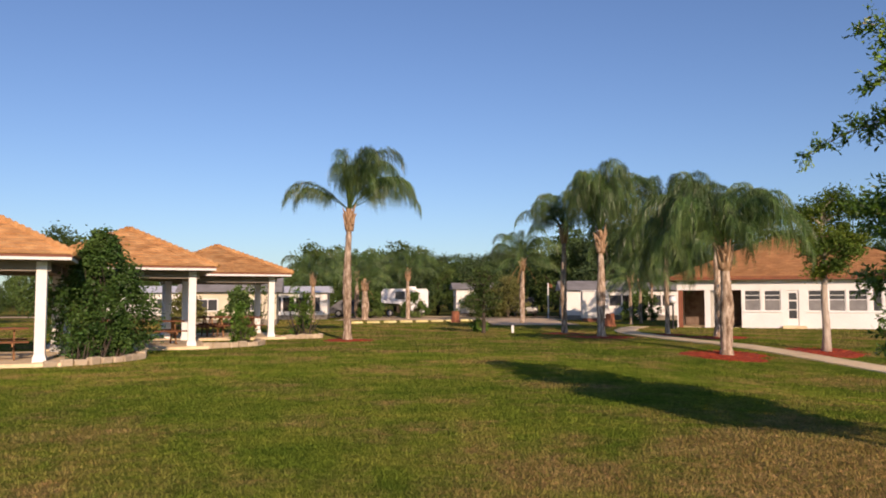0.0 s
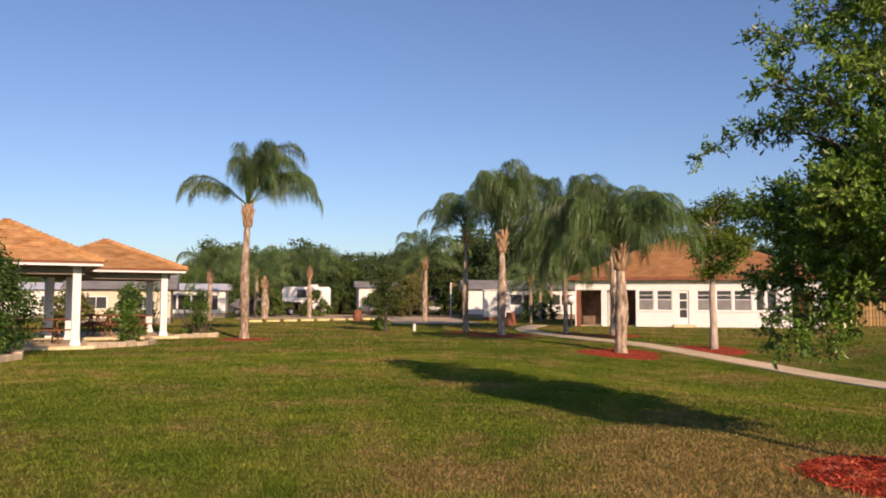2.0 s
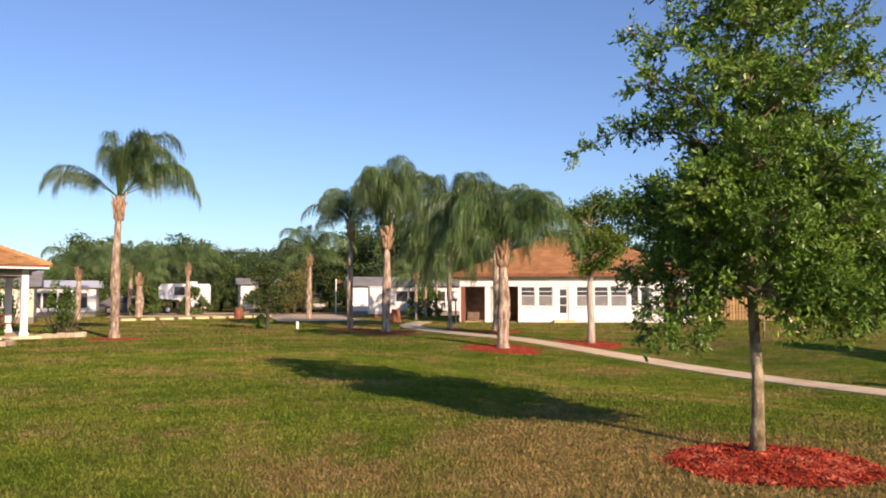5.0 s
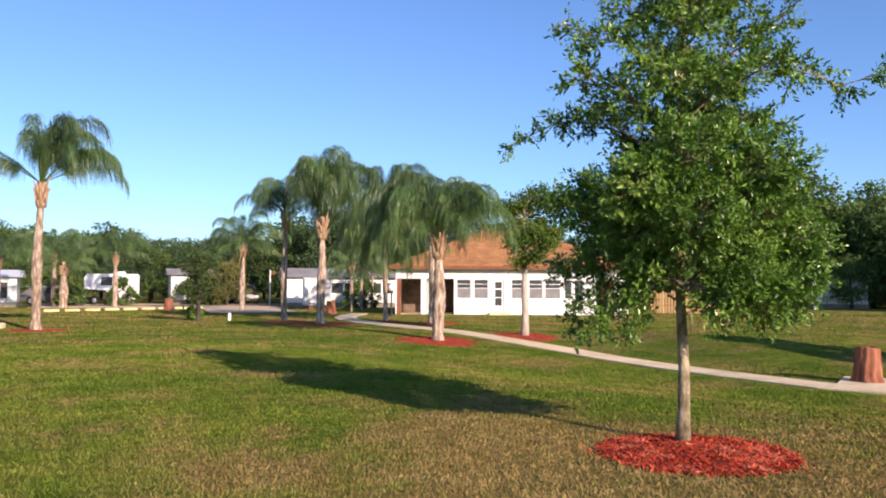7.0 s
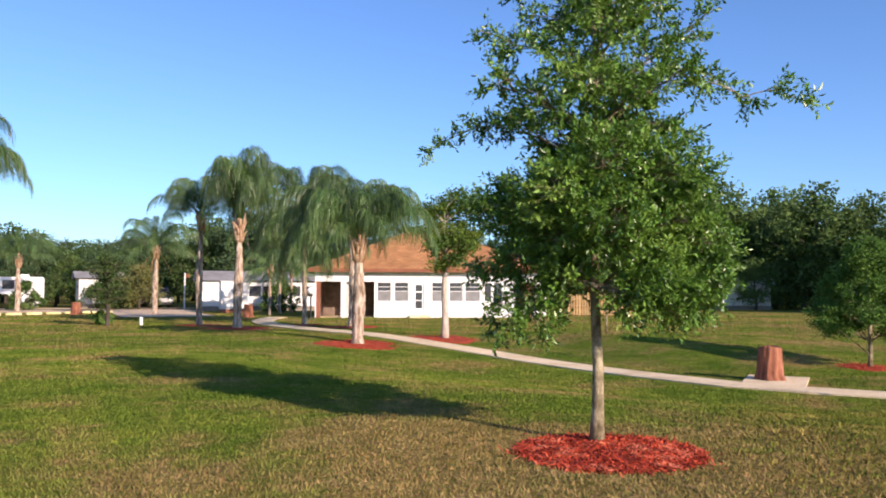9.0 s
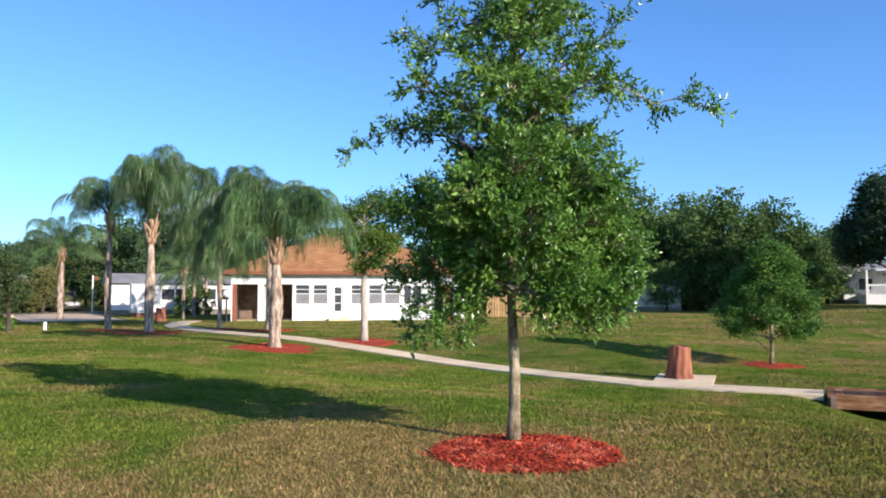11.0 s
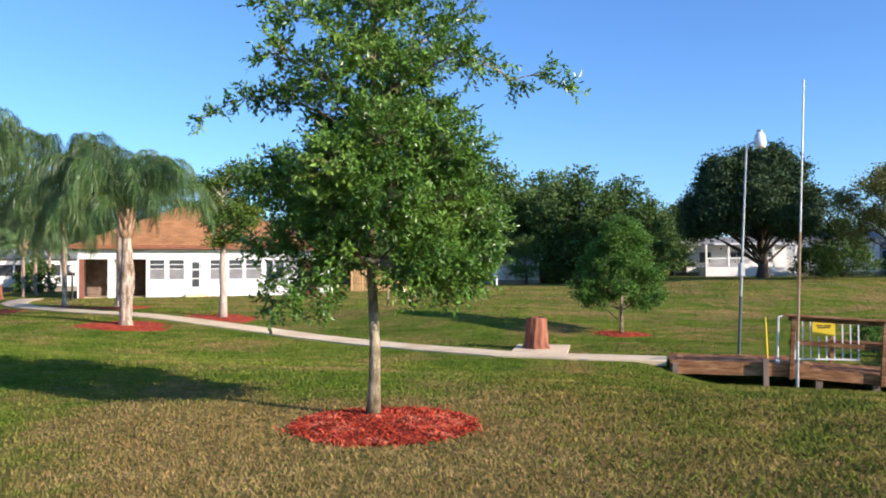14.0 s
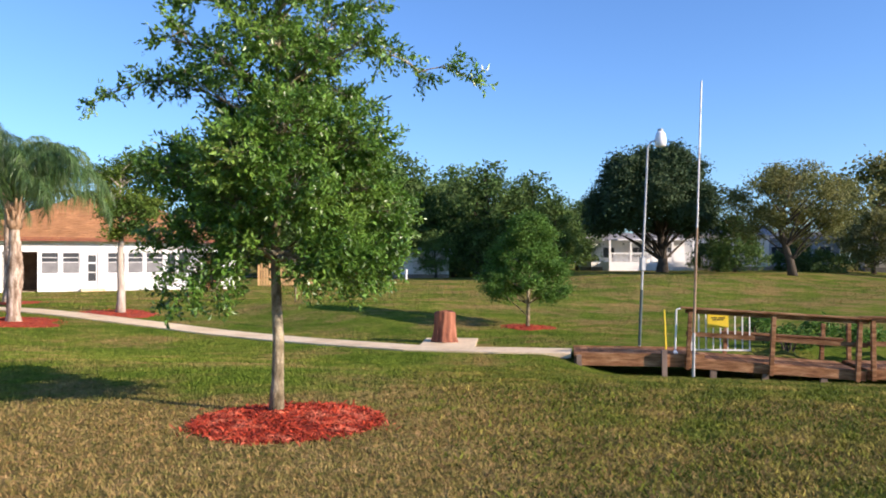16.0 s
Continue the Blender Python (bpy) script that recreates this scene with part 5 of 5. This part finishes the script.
# above the body, where the long side limbs leave
WAIST = [
    (-0.8, -0.1, 3.15, 0.32, 0.7, 0.7), (0.85, 0.5, 3.15, 0.26, 0.6, 0.5), (0.5, 0.1, 3.2, 0.36, 0.8, 0.9), (-1.15, 0.05, 3.2, 0.26, 0.6, 0.5), (1.86, -0.32, 3.25, 0.08, 0.5, 0.12),
    (-0.45, -0.4, 3.3, 0.36, 0.8, 0.8), (0.3, 0.95, 3.3, 0.34, 0.8, 0.8), (0.0, 1.4, 3.3, 0.3, 0.8, 0.8), (1.35, -0.25, 3.34, 0.18, 0.5, 0.35), (1.62, -0.3, 3.38, 0.1, 0.5, 0.15),
    (0.45, -0.3, 3.45, 0.36, 0.8, 0.9), (-0.65, 0.35, 3.5, 0.34, 0.8, 0.7), (0.0, -0.4, 3.5, 0.36, 0.8, 0.9), (1.08, -0.2, 3.5, 0.26, 0.5, 0.5),
]
# the thinner upper crown
SHOULDER = [
    (0.2, 0.55, 3.5, 0.36, 0.8, 0.8), (0.0, 0.1, 3.6, 0.42, 0.9, 1.1), (-0.95, -0.1, 3.6, 0.28, 0.7, 0.65), (0.8, -0.1, 3.62, 0.32, 0.6, 0.8), (-0.4, -0.2, 3.8, 0.36, 0.8, 0.9),
    (0.55, 0.2, 3.85, 0.4, 0.8, 1.0), (0.05, 0.85, 3.9, 0.32, 0.8, 0.8), (0.45, 1.3, 3.9, 0.28, 0.8, 0.8), (-0.8, 0.1, 4.05, 0.3, 0.7, 0.7), (0.1, -0.35, 4.05, 0.38, 0.8, 1.0),
    (0.9, 0.25, 4.15, 0.26, 0.7, 0.55), (-1.15, 0.0, 4.2, 0.16, 0.6, 0.25), (0.5, -0.25, 4.25, 0.34, 0.8, 0.9), (0.1, -0.05, 4.3, 0.42, 0.9, 1.0),
]
# the leader and its side shoots
TOP = [
    (-0.45, 0.2, 4.3, 0.36, 0.8, 0.9), (1.15, 0.1, 4.3, 0.14, 0.7, 0.25), (-0.15, 0.4, 4.4, 0.38, 0.8, 0.9), (0.3, 1.1, 4.4, 0.28, 0.8, 0.8), (0.3, 0.35, 4.6, 0.38, 0.8, 0.9),
    (-0.8, 0.05, 4.6, 0.16, 0.8, 0.3), (0.8, 0.0, 4.7, 0.18, 0.8, 0.3), (0.0, -0.1, 4.75, 0.38, 0.8, 1.0), (-0.4, 0.0, 4.85, 0.28, 0.8, 0.7), (0.4, -0.1, 4.95, 0.3, 0.8, 0.7),
    (0.05, 0.1, 4.95, 0.3, 0.8, 0.8), (0.1, 0.0, 5.15, 0.2, 0.8, 0.5),
]
oak_trunk = [(0.012 * math.sin(k * 1.1), 0.012 * math.cos(k * 1.6), 0.38 * k) for k in range(14)]
spray_tree("oak_tree", 4.97, 6.77, oak_trunk, 0.06, oak_lobes(), 21, "oak_leaf", "bark", "young oak with a slim grey trunk and leafy green crown", "tree", "trees", sprays=64, leaf=0.06, aspect=0.42, thin_above=2.95, thin=0.52)
small_trunk = [(0.02 * math.sin(k * 1.7), 0.02 * math.cos(k), 0.37 * k) for k in range(9)]
lobed_tree("oak_tree", 19.4, 14.45, small_trunk, 0.055, random_lobes(22, 0.95, 3.3, lambda f: float(np.interp(f, (0, 0.12, 0.35, 0.7, 1), (1.3, 1.55, 1.4, 0.95, 0.4))), 38, 0.33), 22, 42000, 0.075, "leaf_b", "bark", "small round-crowned oak on the lawn", "tree", "trees", clumps=22, clump=0.085)

# ---- far trees ----
fork = [(0, 0, 0), (0.12, 0, 0.9), (0.2, 0.1, 1.7), (0.0, 0.1, 2.8), (-0.5, 0.2, 4.2), (-0.6, 0.1, 5.8), (-0.2, 0, 7.4), (0, 0, 8.8)]
lobed_tree("live_oak", 59.0, 30.4, fork, 0.42, [(a - 0.25, b + 0.6, *c) for a, b, *c in random_lobes(31, 3.6, 9.3, lambda f: float(np.interp(f, (0, 0.2, 0.5, 0.8, 1), (5.2, 5.6, 5.0, 3.9, 2.2))), 80, 1.05)], 31, 90000, 0.26, "dark_leaf", "darkbark", "broad dark live oak before a white house", "tree", "far trees", clumps=16, clump=0.36, twig=False, branch=0.7)
lobed_tree("oak_tree", 57.2, 19.7, [(0, 0, 0), (-0.1, 0.1, 1.0), (-0.45, 0.3, 2.0), (-0.9, 0.5, 3.2), (-0.8, 0.4, 4.2), (-0.3, 0.2, 5.4), (0, 0, 6.6)], 0.27, random_lobes(32, 3.0, 7.2, lambda f: float(np.interp(f, (0, 0.2, 0.5, 0.8, 1), (3.6, 4.6, 4.6, 3.4, 1.8))), 30, 0.95), 32, 24000, 0.2, "olive_leaf", "darkbark", "open olive-green oak with a forked trunk", "tree", "far trees", clumps=13, clump=0.3, twig=False, branch=0.8)


def far_tree(seed, height, width, material):
    stem = [(0.15 * math.sin(k * 1.3 + seed), 0.15 * math.cos(k * 1.1 + seed), height * 0.88 * k / 8) for k in range(9)]
    w = width / 2
    lobes = random_lobes(seed, height * 0.16, height * 0.9, lambda f: float(np.interp(f, (0, 0.2, 0.5, 0.8, 1), (0.85, 1.0, 0.95, 0.75, 0.35))) * w, 26, width * 0.16)
    return lobed_tree("tree", 0, 0, stem, 0.22, lobes, seed, 8000, 0.27, material, "darkbark", "dense green woodland tree", "tree", "woodland trees", clumps=9, clump=0.33, aspect=0.65, twig=False, branch=0.8)


KINDS = [far_tree(61, 9, 8, "far_leaf"), far_tree(62, 8, 7, "far_leaf"), far_tree(63, 10, 9, "dark_leaf"), far_tree(64, 7.5, 7, "olive_leaf")]


def plant(kind, x, y, s, rz):
    return copy_thing(KINDS[kind], pose(x, y, ground_z(x, y) - 0.05, 0, 0, rz) @ Matrix.Scale(s, 4))


rng = random.Random(77)
# the wood behind the car park, its top near seven metres
for k in range(46):
    az = -34 + 66 * k / 45
    d = rng.uniform(84, 104)
    x, y = far_point(d, az)
    plant(rng.choice((0, 0, 1, 2)), x, y, rng.uniform(0.68, 1.02) * (1.0 if az > -10 else 0.6), rng.uniform(0, 360))
for k in range(40):
    x, y = far_point(rng.uniform(110, 130), -40 + 75 * k / 39)
    plant(rng.choice((0, 1, 2)), x, y, rng.uniform(0.8, 1.0) * (1.0 if k > 16 else 0.55), rng.uniform(0, 360))
# loose trees between the houses
for x, y, sc, kd in ((-19.3, 40.6, 0.66, 1), (-6.0, 79, 0.65, 2), (3.5, 75, 0.6, 2), (-2.2, 79, 0.6, 2), (7.5, 78, 0.7, 2), (-13.5, 74, 0.5, 0), (-7.5, 78, 0.6, 1), (-0.5, 80, 0.6, 0), (5.6, 68, 0.5, 3), (10.5, 70, 0.8, 0), (14, 67, 0.85, 2), (18.5, 74, 1.0, 2), (12, 75, 0.95, 0), (22.5, 76, 1.0, 0), (-17, 72, 0.42, 1), (-26, 70, 0.42, 0), (-30, 50, 0.45, 2), (16.5, 69, 0.9, 0)):
    plant(kd, x, y, sc, x * 37)
# the taller wood past the hall
for k in range(16):
    az = 33 + 24 * k / 15
    x, y = far_point(rng.uniform(74, 84), az)
    plant(rng.choice((0, 1, 1, 0)), x, y, rng.uniform(0.95, 1.5) * (1.0 if az < 54 else 0.75), rng.uniform(0, 360))
for k in range(14):
    az = 33 + 25 * k / 13
    x, y = far_point(rng.uniform(92, 105), az)
    plant(rng.choice((0, 1, 1)), x, y, rng.uniform(1.1, 1.5) * (1.0 if az < 52 else 0.75), rng.uniform(0, 360))
# behind the far houses
for k in range(16):
    az = 62 + 34 * k / 15
    x, y = far_point(rng.uniform(104, 130), az)
    plant(rng.choice((0, 2, 3)), x, y, rng.uniform(0.6, 0.8), rng.uniform(0, 360))
plant(1, 57.5, 48.5, 0.62, 75)
plant(0, 54.0, 50.6, 0.5, 200)
plant(1, 48.0, 55.5, 0.6, 20)
plant(3, 73.0, 18.5, 0.75, 160)
plant(3, 84.0, 20.5, 1.5, 40)
# an unseen tree off to the right, added to shade the far lawn
plant(2, 71.0, 11.0, 0.85, 140)
for o in KINDS:
    for c in (*o.children_recursive, o):
        bpy.data.objects.remove(c)


# ---- far houses and vehicles ----
def house(x, y, rz, w, d, h, roof, wall="siding", roofmat="roof_grey", windows=3, label="white mobile home with a low grey roof", porch=False, band=None):
    t = thing("house", (x, y, ground_z(x, y)), rz, label, "house", "far houses")
    part("wall", boxed(0, w, 0, d, -0.3, h), wall, t)
    bm = bmesh.new()
    e = 0.35
    a = [bm.verts.new(v) for v in ((-e, -e, h), (w + e, -e, h), (w + e, d + e, h), (-e, d + e, h), (-e, d / 2, h + roof), (w + e, d / 2, h + roof))]
    for f in ((0, 1, 5, 4), (2, 3, 4, 5), (1, 2, 5), (3, 0, 4), (3, 2, 1, 0)):
        bm.faces.new([a[i] for i in f])
    part("roof", bm, roofmat, t)
    part("skirting", boxed(-0.02, w + 0.02, -0.02, d + 0.02, -0.3, 0.35), "soffit", t)
    if band:
        # a screened sun porch: the openings' shade painted near-black between white posts
        n = max(2, round((band[1] - band[0]) / 1.0))
        step = (band[1] - band[0]) / n
        for k in range(n):
            a0 = band[0] + k * step
            part("screen", boxed(a0 + 0.07, a0 + step - 0.07, -0.02, -0.004, h * band[2], h * 0.82), "dark" if k % 3 else "glass", t, "insect screen painted dark as the unlit porch behind it")
            part("post", boxed(a0 - 0.05, a0 + 0.05, -0.09, -0.004, 0.36, h * 0.99), "white", t)
    for k in range(windows):
        cx = w * (k + 0.6) / (windows + 0.2)
        win = part("window", boxed(cx - 0.6, cx + 0.6, -0.03, -0.003, h * 0.42, h * 0.8), "white", t)
        for s in (0, 1):
            part("pane", boxed(cx - 0.54 + s * 0.56, cx - 0.02 + s * 0.56, -0.045, -0.032, h * 0.42 + 0.06, h * 0.8 - 0.06), "glass", win)
    if porch:
        pd = 2.4
        part("porch_floor", boxed(w * 0.12, w, -pd, -0.05, -0.2, 0.85), "white", t, "white porch deck with solid skirting")
        for k in range(5):
            x0 = w * 0.12 + (w * 0.88 - 0.12) * k / 4
            part("porch_post", boxed(x0, x0 + 0.17, -pd, -pd + 0.17, 0.852, h), "white", t)
        part("porch_rail", boxed(w * 0.12, w, -pd + 0.02, -pd + 0.08, 1.58, 1.7), "white", t)
        for k in range(38):
            x0 = w * 0.12 + (w * 0.88) * k / 38
            part("baluster", boxed(x0, x0 + 0.055, -pd + 0.03, -pd + 0.07, 0.852, 1.598), "white", t)
        part("porch_roof", boxed(w * 0.2, w + 0.2, -pd - 0.25, -0.4, h + 0.002, h + 0.14), "roof_white", t)
    return t


house(9.2, 60.0, -4, 10, 4.6, 2.25, 0.75, "siding", windows=0, label="pale bungalow with a low grey roof and screened porch", band=(3.3, 8.2, 0.48))
house(-26, 60.5, 6, 17, 5, 2.1, 0.55, roofmat="roof_white", windows=2, label="long white mobile home with a pale metal roof and screened porch", band=(6.5, 16.5, 0.3))
house(-15.5, 47.0, 10, 5.5, 4.5, 2.0, 0.9, "cream", "roof_grey", 2, "cream bungalow with a gabled roof")
house(50.6, 54.6, -45, 6.5, 5, 2.2, 0.6, windows=2, label="low house shaded by tall trees", roofmat="roof_white")
house(82.3, 31.1, -72, 7, 6, 3.0, 0.9, "shaded_siding", windows=3, label="white house in the shade of trees")
house(1.2, 71.5, 3, 3.2, 4.0, 2.5, 0.6, windows=1, label="small white house with a grey gable roof")
house(66.4, 41.6, -44, 9.2, 6, 2.85, 0.9, "siding", windows=3, porch=True, label="white house with a raised railed porch")
house(75.5, 36.5, -66, 8, 6, 3.4, 1.1, windows=3, label="white house with dark shutters")
house(78.0, 20.5, -70, 9, 6, 2.8, 0.8, "cream", windows=2, label="cream house beneath trees")


def vehicle(name, x, y, rz, L, W, H, paint, label, category, boxy=False):
    t = thing(name, (x, y, ground_z(x, y) + 0.02), rz, label, category, "parked vehicles")
    prof = ((0, 0.35), (0.02, 0.85), (0.16, 1.0), (0.3, H), (0.75, H), (0.93, 1.0), (1.0, 0.8), (1.0, 0.35)) if not boxy else ((0, 1.25), (0.0, H - 0.3), (0.05, H), (0.97, H), (1.0, H - 0.15), (1.0, 0.42), (0.5, 0.42), (0.4, 1.15))
    bm = bmesh.new()
    a = [bm.verts.new((px * L, -W / 2, pz)) for px, pz in prof]
    b = [bm.verts.new((px * L, W / 2, pz)) for px, pz in prof]
    bm.faces.new(a[::-1])
    bm.faces.new(b)
    for i in range(len(a)):
        j = (i + 1) % len(a)
        bm.faces.new((a[i], a[j], b[j], b[i]))
    body = part("body", bm, paint, t)
    for s in (-1, 1):
        part("window", boxed(L * 0.3, L * (0.5 if boxy else 0.74), s * W / 2 + (0.003 if s > 0 else -0.02), s * W / 2 + (0.02 if s > 0 else -0.003), H * 0.62, H * 0.9), "glass", body)
        for fx in (0.18, 0.8):
            bm = bmesh.new()
            tube(bm, [(L * fx, s * (W / 2 - 0.2), 0.33), (L * fx, s * (W / 2 + 0.02), 0.33)], [0.33, 0.33], 16)
            wh = part("wheel", bm, "black", t)
            bm = bmesh.new()
            tube(bm, [(L * fx, s * (W / 2 + 0.022), 0.33), (L * fx, s * (W / 2 + 0.03), 0.33)], [0.19, 0.17], 12)
            part("rim", bm, "metal", wh)
        part("headlight", boxed(-0.02, 0.0, s * W * 0.36 - 0.12, s * W * 0.36 + 0.12, 0.62, 0.78), "globe", body)
    if boxy:
        part("roof_vent", boxed(L * 0.6, L * 0.75, -0.3, 0.3, H + 0.003, H + 0.22, bevel=0.04), "white", body)
        part("door", boxed(L * 0.8, L * 0.92, -W / 2 - 0.02, -W / 2 - 0.003, 0.5, H - 0.5), "siding", body)
        return t
    part("windscreen", boxed(0, 0.02, -W * 0.42, W * 0.42, 0, 0.75, m=pose(L * 0.17 - 0.0, 0, 1.02, 0, 38, 0)), "glass", body)
    part("bumper", boxed(-0.06, -0.003, -W / 2, W / 2, 0.3, 0.5), "black", body)


vehicle("pickup", 7.6, 71.0, 100, 4.8, 1.9, 1.75, "car_grey", "dark grey car parked under trees", "car")
vehicle("car", -5.6, 69.0, 178, 4.2, 1.8, 1.5, "car_grey", "dark car parked beside a hedge", "car")
vehicle("camper", -5.6, 72.0, 4, 4.2, 2.3, 2.5, "car_white", "white fifth-wheel camper parked among palms", "camper", boxy=True)

shed = thing("shed", (9.6, 54.6, 0), -6, "plain white box shed beside the house", "shed")
part("shed_wall", boxed(0, 1.8, 0, 1.8, 0.25, 2.1, bevel=0.02), "siding", shed)
part("shed_base", boxed(0.05, 1.75, 0.05, 1.75, -0.05, 0.248), "trim", shed)
part("shed_roof", boxed(-0.08, 1.88, -0.08, 1.88, 2.102, 2.16), "roof_white", shed)
for k, (x, y, h, w) in enumerate(((-6.2, 66, 1.7, 2.6), (-2.4, 66.5, 2.0, 2.2), (6.0, 78, 3.0, 5), (12.0, 62, 2.5, 4), (-13.5, 41.5, 1.8, 2.4), (-11.0, 43.0, 2.0, 2.2), (62.8, 26.1, 4.2, 4.0), (67.5, 21.0, 1.6, 5.0), (70.0, 31.0, 2.6, 4.0), (72.0, 24.5, 2.4, 4.0), (58.0, 52.0, 3.5, 6.0), (50.0, 60.5, 3.0, 6.0), (3.6, 70.0, 2.4, 4.0), (14.5, 57.5, 2.0, 2.6))):
    bush("shrub", x, y, h, w, 80 + k, int(520 * h * w), 0.2, "far_leaf" if k != 4 else "olive_leaf", "dense green shrub by the houses", "shrub")

bush("low_shrub", 1.70, 37.73, 0.55, 0.9, 97, 700, 0.1, "leaf_b", "low round shrub on the lawn", "shrub")
t = thing("flag_pole", (8.71, 65.67, 0), label="thin white pole with a small faded flag", category="flag pole")
bm = bmesh.new()
tube(bm, [(0, 0, -0.05), (0, 0, 2.9)], [0.06, 0.05], 8)
part("pole", bm, "white", t)
bm = bmesh.new()
flag = [[bm.verts.new((0.06 + 0.3 * i / 5, 0.03 * math.sin(i * 1.3), zz - 0.05 * i / 5)) for i in range(6)] for zz in (2.85, 2.7, 2.55)]
for a, b in zip(flag, flag[1:]):
    for i in range(5):
        bm.faces.new((a[i], a[i + 1], b[i + 1], b[i]))
for v in bmesh.ops.extrude_face_region(bm, geom=bm.faces[:])["geom"]:
    if isinstance(v, bmesh.types.BMVert):
        v.co.y += 0.01
part("flag", bm, "redwood", t, "small faded red flag")

for k, (x, y) in enumerate([(18.68, 6.75), (20.19, 6.5), (20.48, 5.78), (20.56, 8.16)]):
    bush("waterside_plant", x, y, 0.45 + 0.1 * (k % 2), 1.3, 140 + k, 900, 0.09, "leaf_b", "low leafy plants growing in the ditch by the footbridge", "plant", stems=5, base=0.02)

# ---- grass blades on the nearer lawn ----
gr = np.random.default_rng(5)
N = 640000
az = np.radians(gr.uniform(-42, 90, N))
dd = np.where(gr.random(N) < 0.62, 3.6 + 19 * gr.random(N) ** 1.5, 16 + 44 * gr.random(N) ** 1.6)
x, y = dd * np.sin(az), dd * np.cos(az)
# none on the path, its pad or the mulch
line = np.array([(p[0] + (q[0] - p[0]) * k / 12, p[1] + (q[1] - p[1]) * k / 12) for p, q in zip(PATH, PATH[1:]) for k in range(12)])
free = np.ones(N, bool)
for px, py in line:
    free &= (x - px) ** 2 + (y - py) ** 2 > 0.62 ** 2
for px, py, r in ((4.81, 6.37, 0.82), (8.3, 23.25, 1.15), (6.4, 32.1, 1.25), (10.95, 31.6, 1.2), (11.85, 24.6, 1.1), (19.4, 14.45, 0.95), (14.4, 13.1, 1.0), (-3.6, 29.7, 0.9), (5.4, 35.4, 0.9)):
    free &= (x - px) ** 2 + (y - py) ** 2 > r ** 2
ca, sa_ = math.cos(radians(PAV_TURN)), math.sin(radians(PAV_TURN))
for px, py in SHELTERS:
    u, v = (x - px) * ca + (y - py) * sa_, (y - py) * ca - (x - px) * sa_
    free &= ~((u > -4.4) & (u < 0.55) & (v > -0.55) & (v < 4.4))
free &= (x + 8.9) ** 2 + (y - 19.9) ** 2 > 1.3 ** 2
free &= ~((y > 42.5) & (x > 11)) & ~((x > 2.8) & (x < 8.4) & (y > 47)) & ~((x > 14.2) & (y < 10.6))
x, y, dd = x[free], y[free], dd[free]
N = len(x)
z = np.array([ground_z(a, b) for a, b in zip(x, y)])
h = gr.uniform(0.014, 0.036, N) * (1 + np.clip(dd - 18, 0, 30) / 40)
a = gr.uniform(0, 2 * np.pi, N)
w = gr.uniform(0.002, 0.0042, N) * (1 + dd / 8)
lx, ly = gr.normal(0, 0.02, N), gr.normal(0, 0.02, N)
p0 = np.stack([x - w * np.cos(a), y - w * np.sin(a), z - 0.005], 1)
p1 = np.stack([x + w * np.cos(a), y + w * np.sin(a), z - 0.005], 1)
p2 = np.stack([x + lx, y + ly, z + h], 1)
i = np.arange(N) * 3
grass = new("grass", mesh_from("grass", np.stack([p0, p1, p2], 1).reshape(-1, 3).tolist(), np.stack([i, i + 1, i + 2], 1).tolist(), "blade"))
tagged(grass, "short mown grass blades, green and straw-coloured", "grass", kind="stuff")

# coarser weedy grass on the bank above the footbridge
N = 150000
bx, by = gr.uniform(1.5, 15.0, N), gr.uniform(-1.5, 10.0, N)
keep = (gr.random(N) < np.clip((0.8 * bx - 0.6 * by - 1.0) / 1.8, 0.0, 1.0) * np.clip((14.2 - bx) / 1.5, 0, 1) * np.clip((by + 1.5) / 2.0, 0, 1)) & (np.hypot(bx - 4.84, by - 6.4) > 1.2) & (bx * 0.55 + by < 16.2)
bx, by = bx[keep], by[keep]
N = len(bx)
bz = np.array([ground_z(a, b) for a, b in zip(bx, by)])
h = gr.uniform(0.015, 0.05, N)
a = gr.uniform(0, 2 * np.pi, N)
w = gr.uniform(0.005, 0.014, N)
lx, ly = gr.normal(0, 0.045, N), gr.normal(0, 0.045, N)
p0 = np.stack([bx - w * np.cos(a), by - w * np.sin(a), bz - 0.005], 1)
p1 = np.stack([bx + w * np.cos(a), by + w * np.sin(a), bz - 0.005], 1)
p2 = np.stack([bx + lx, by + ly, bz + h], 1)
i = np.arange(N) * 3
weeds = new("weeds", mesh_from("weeds", np.stack([p0, p1, p2], 1).reshape(-1, 3).tolist(), np.stack([i, i + 1, i + 2], 1).tolist(), "weed"))
tagged(weeds, "coarse dark-green weeds in the grass of the bank", "weeds", kind="stuff")
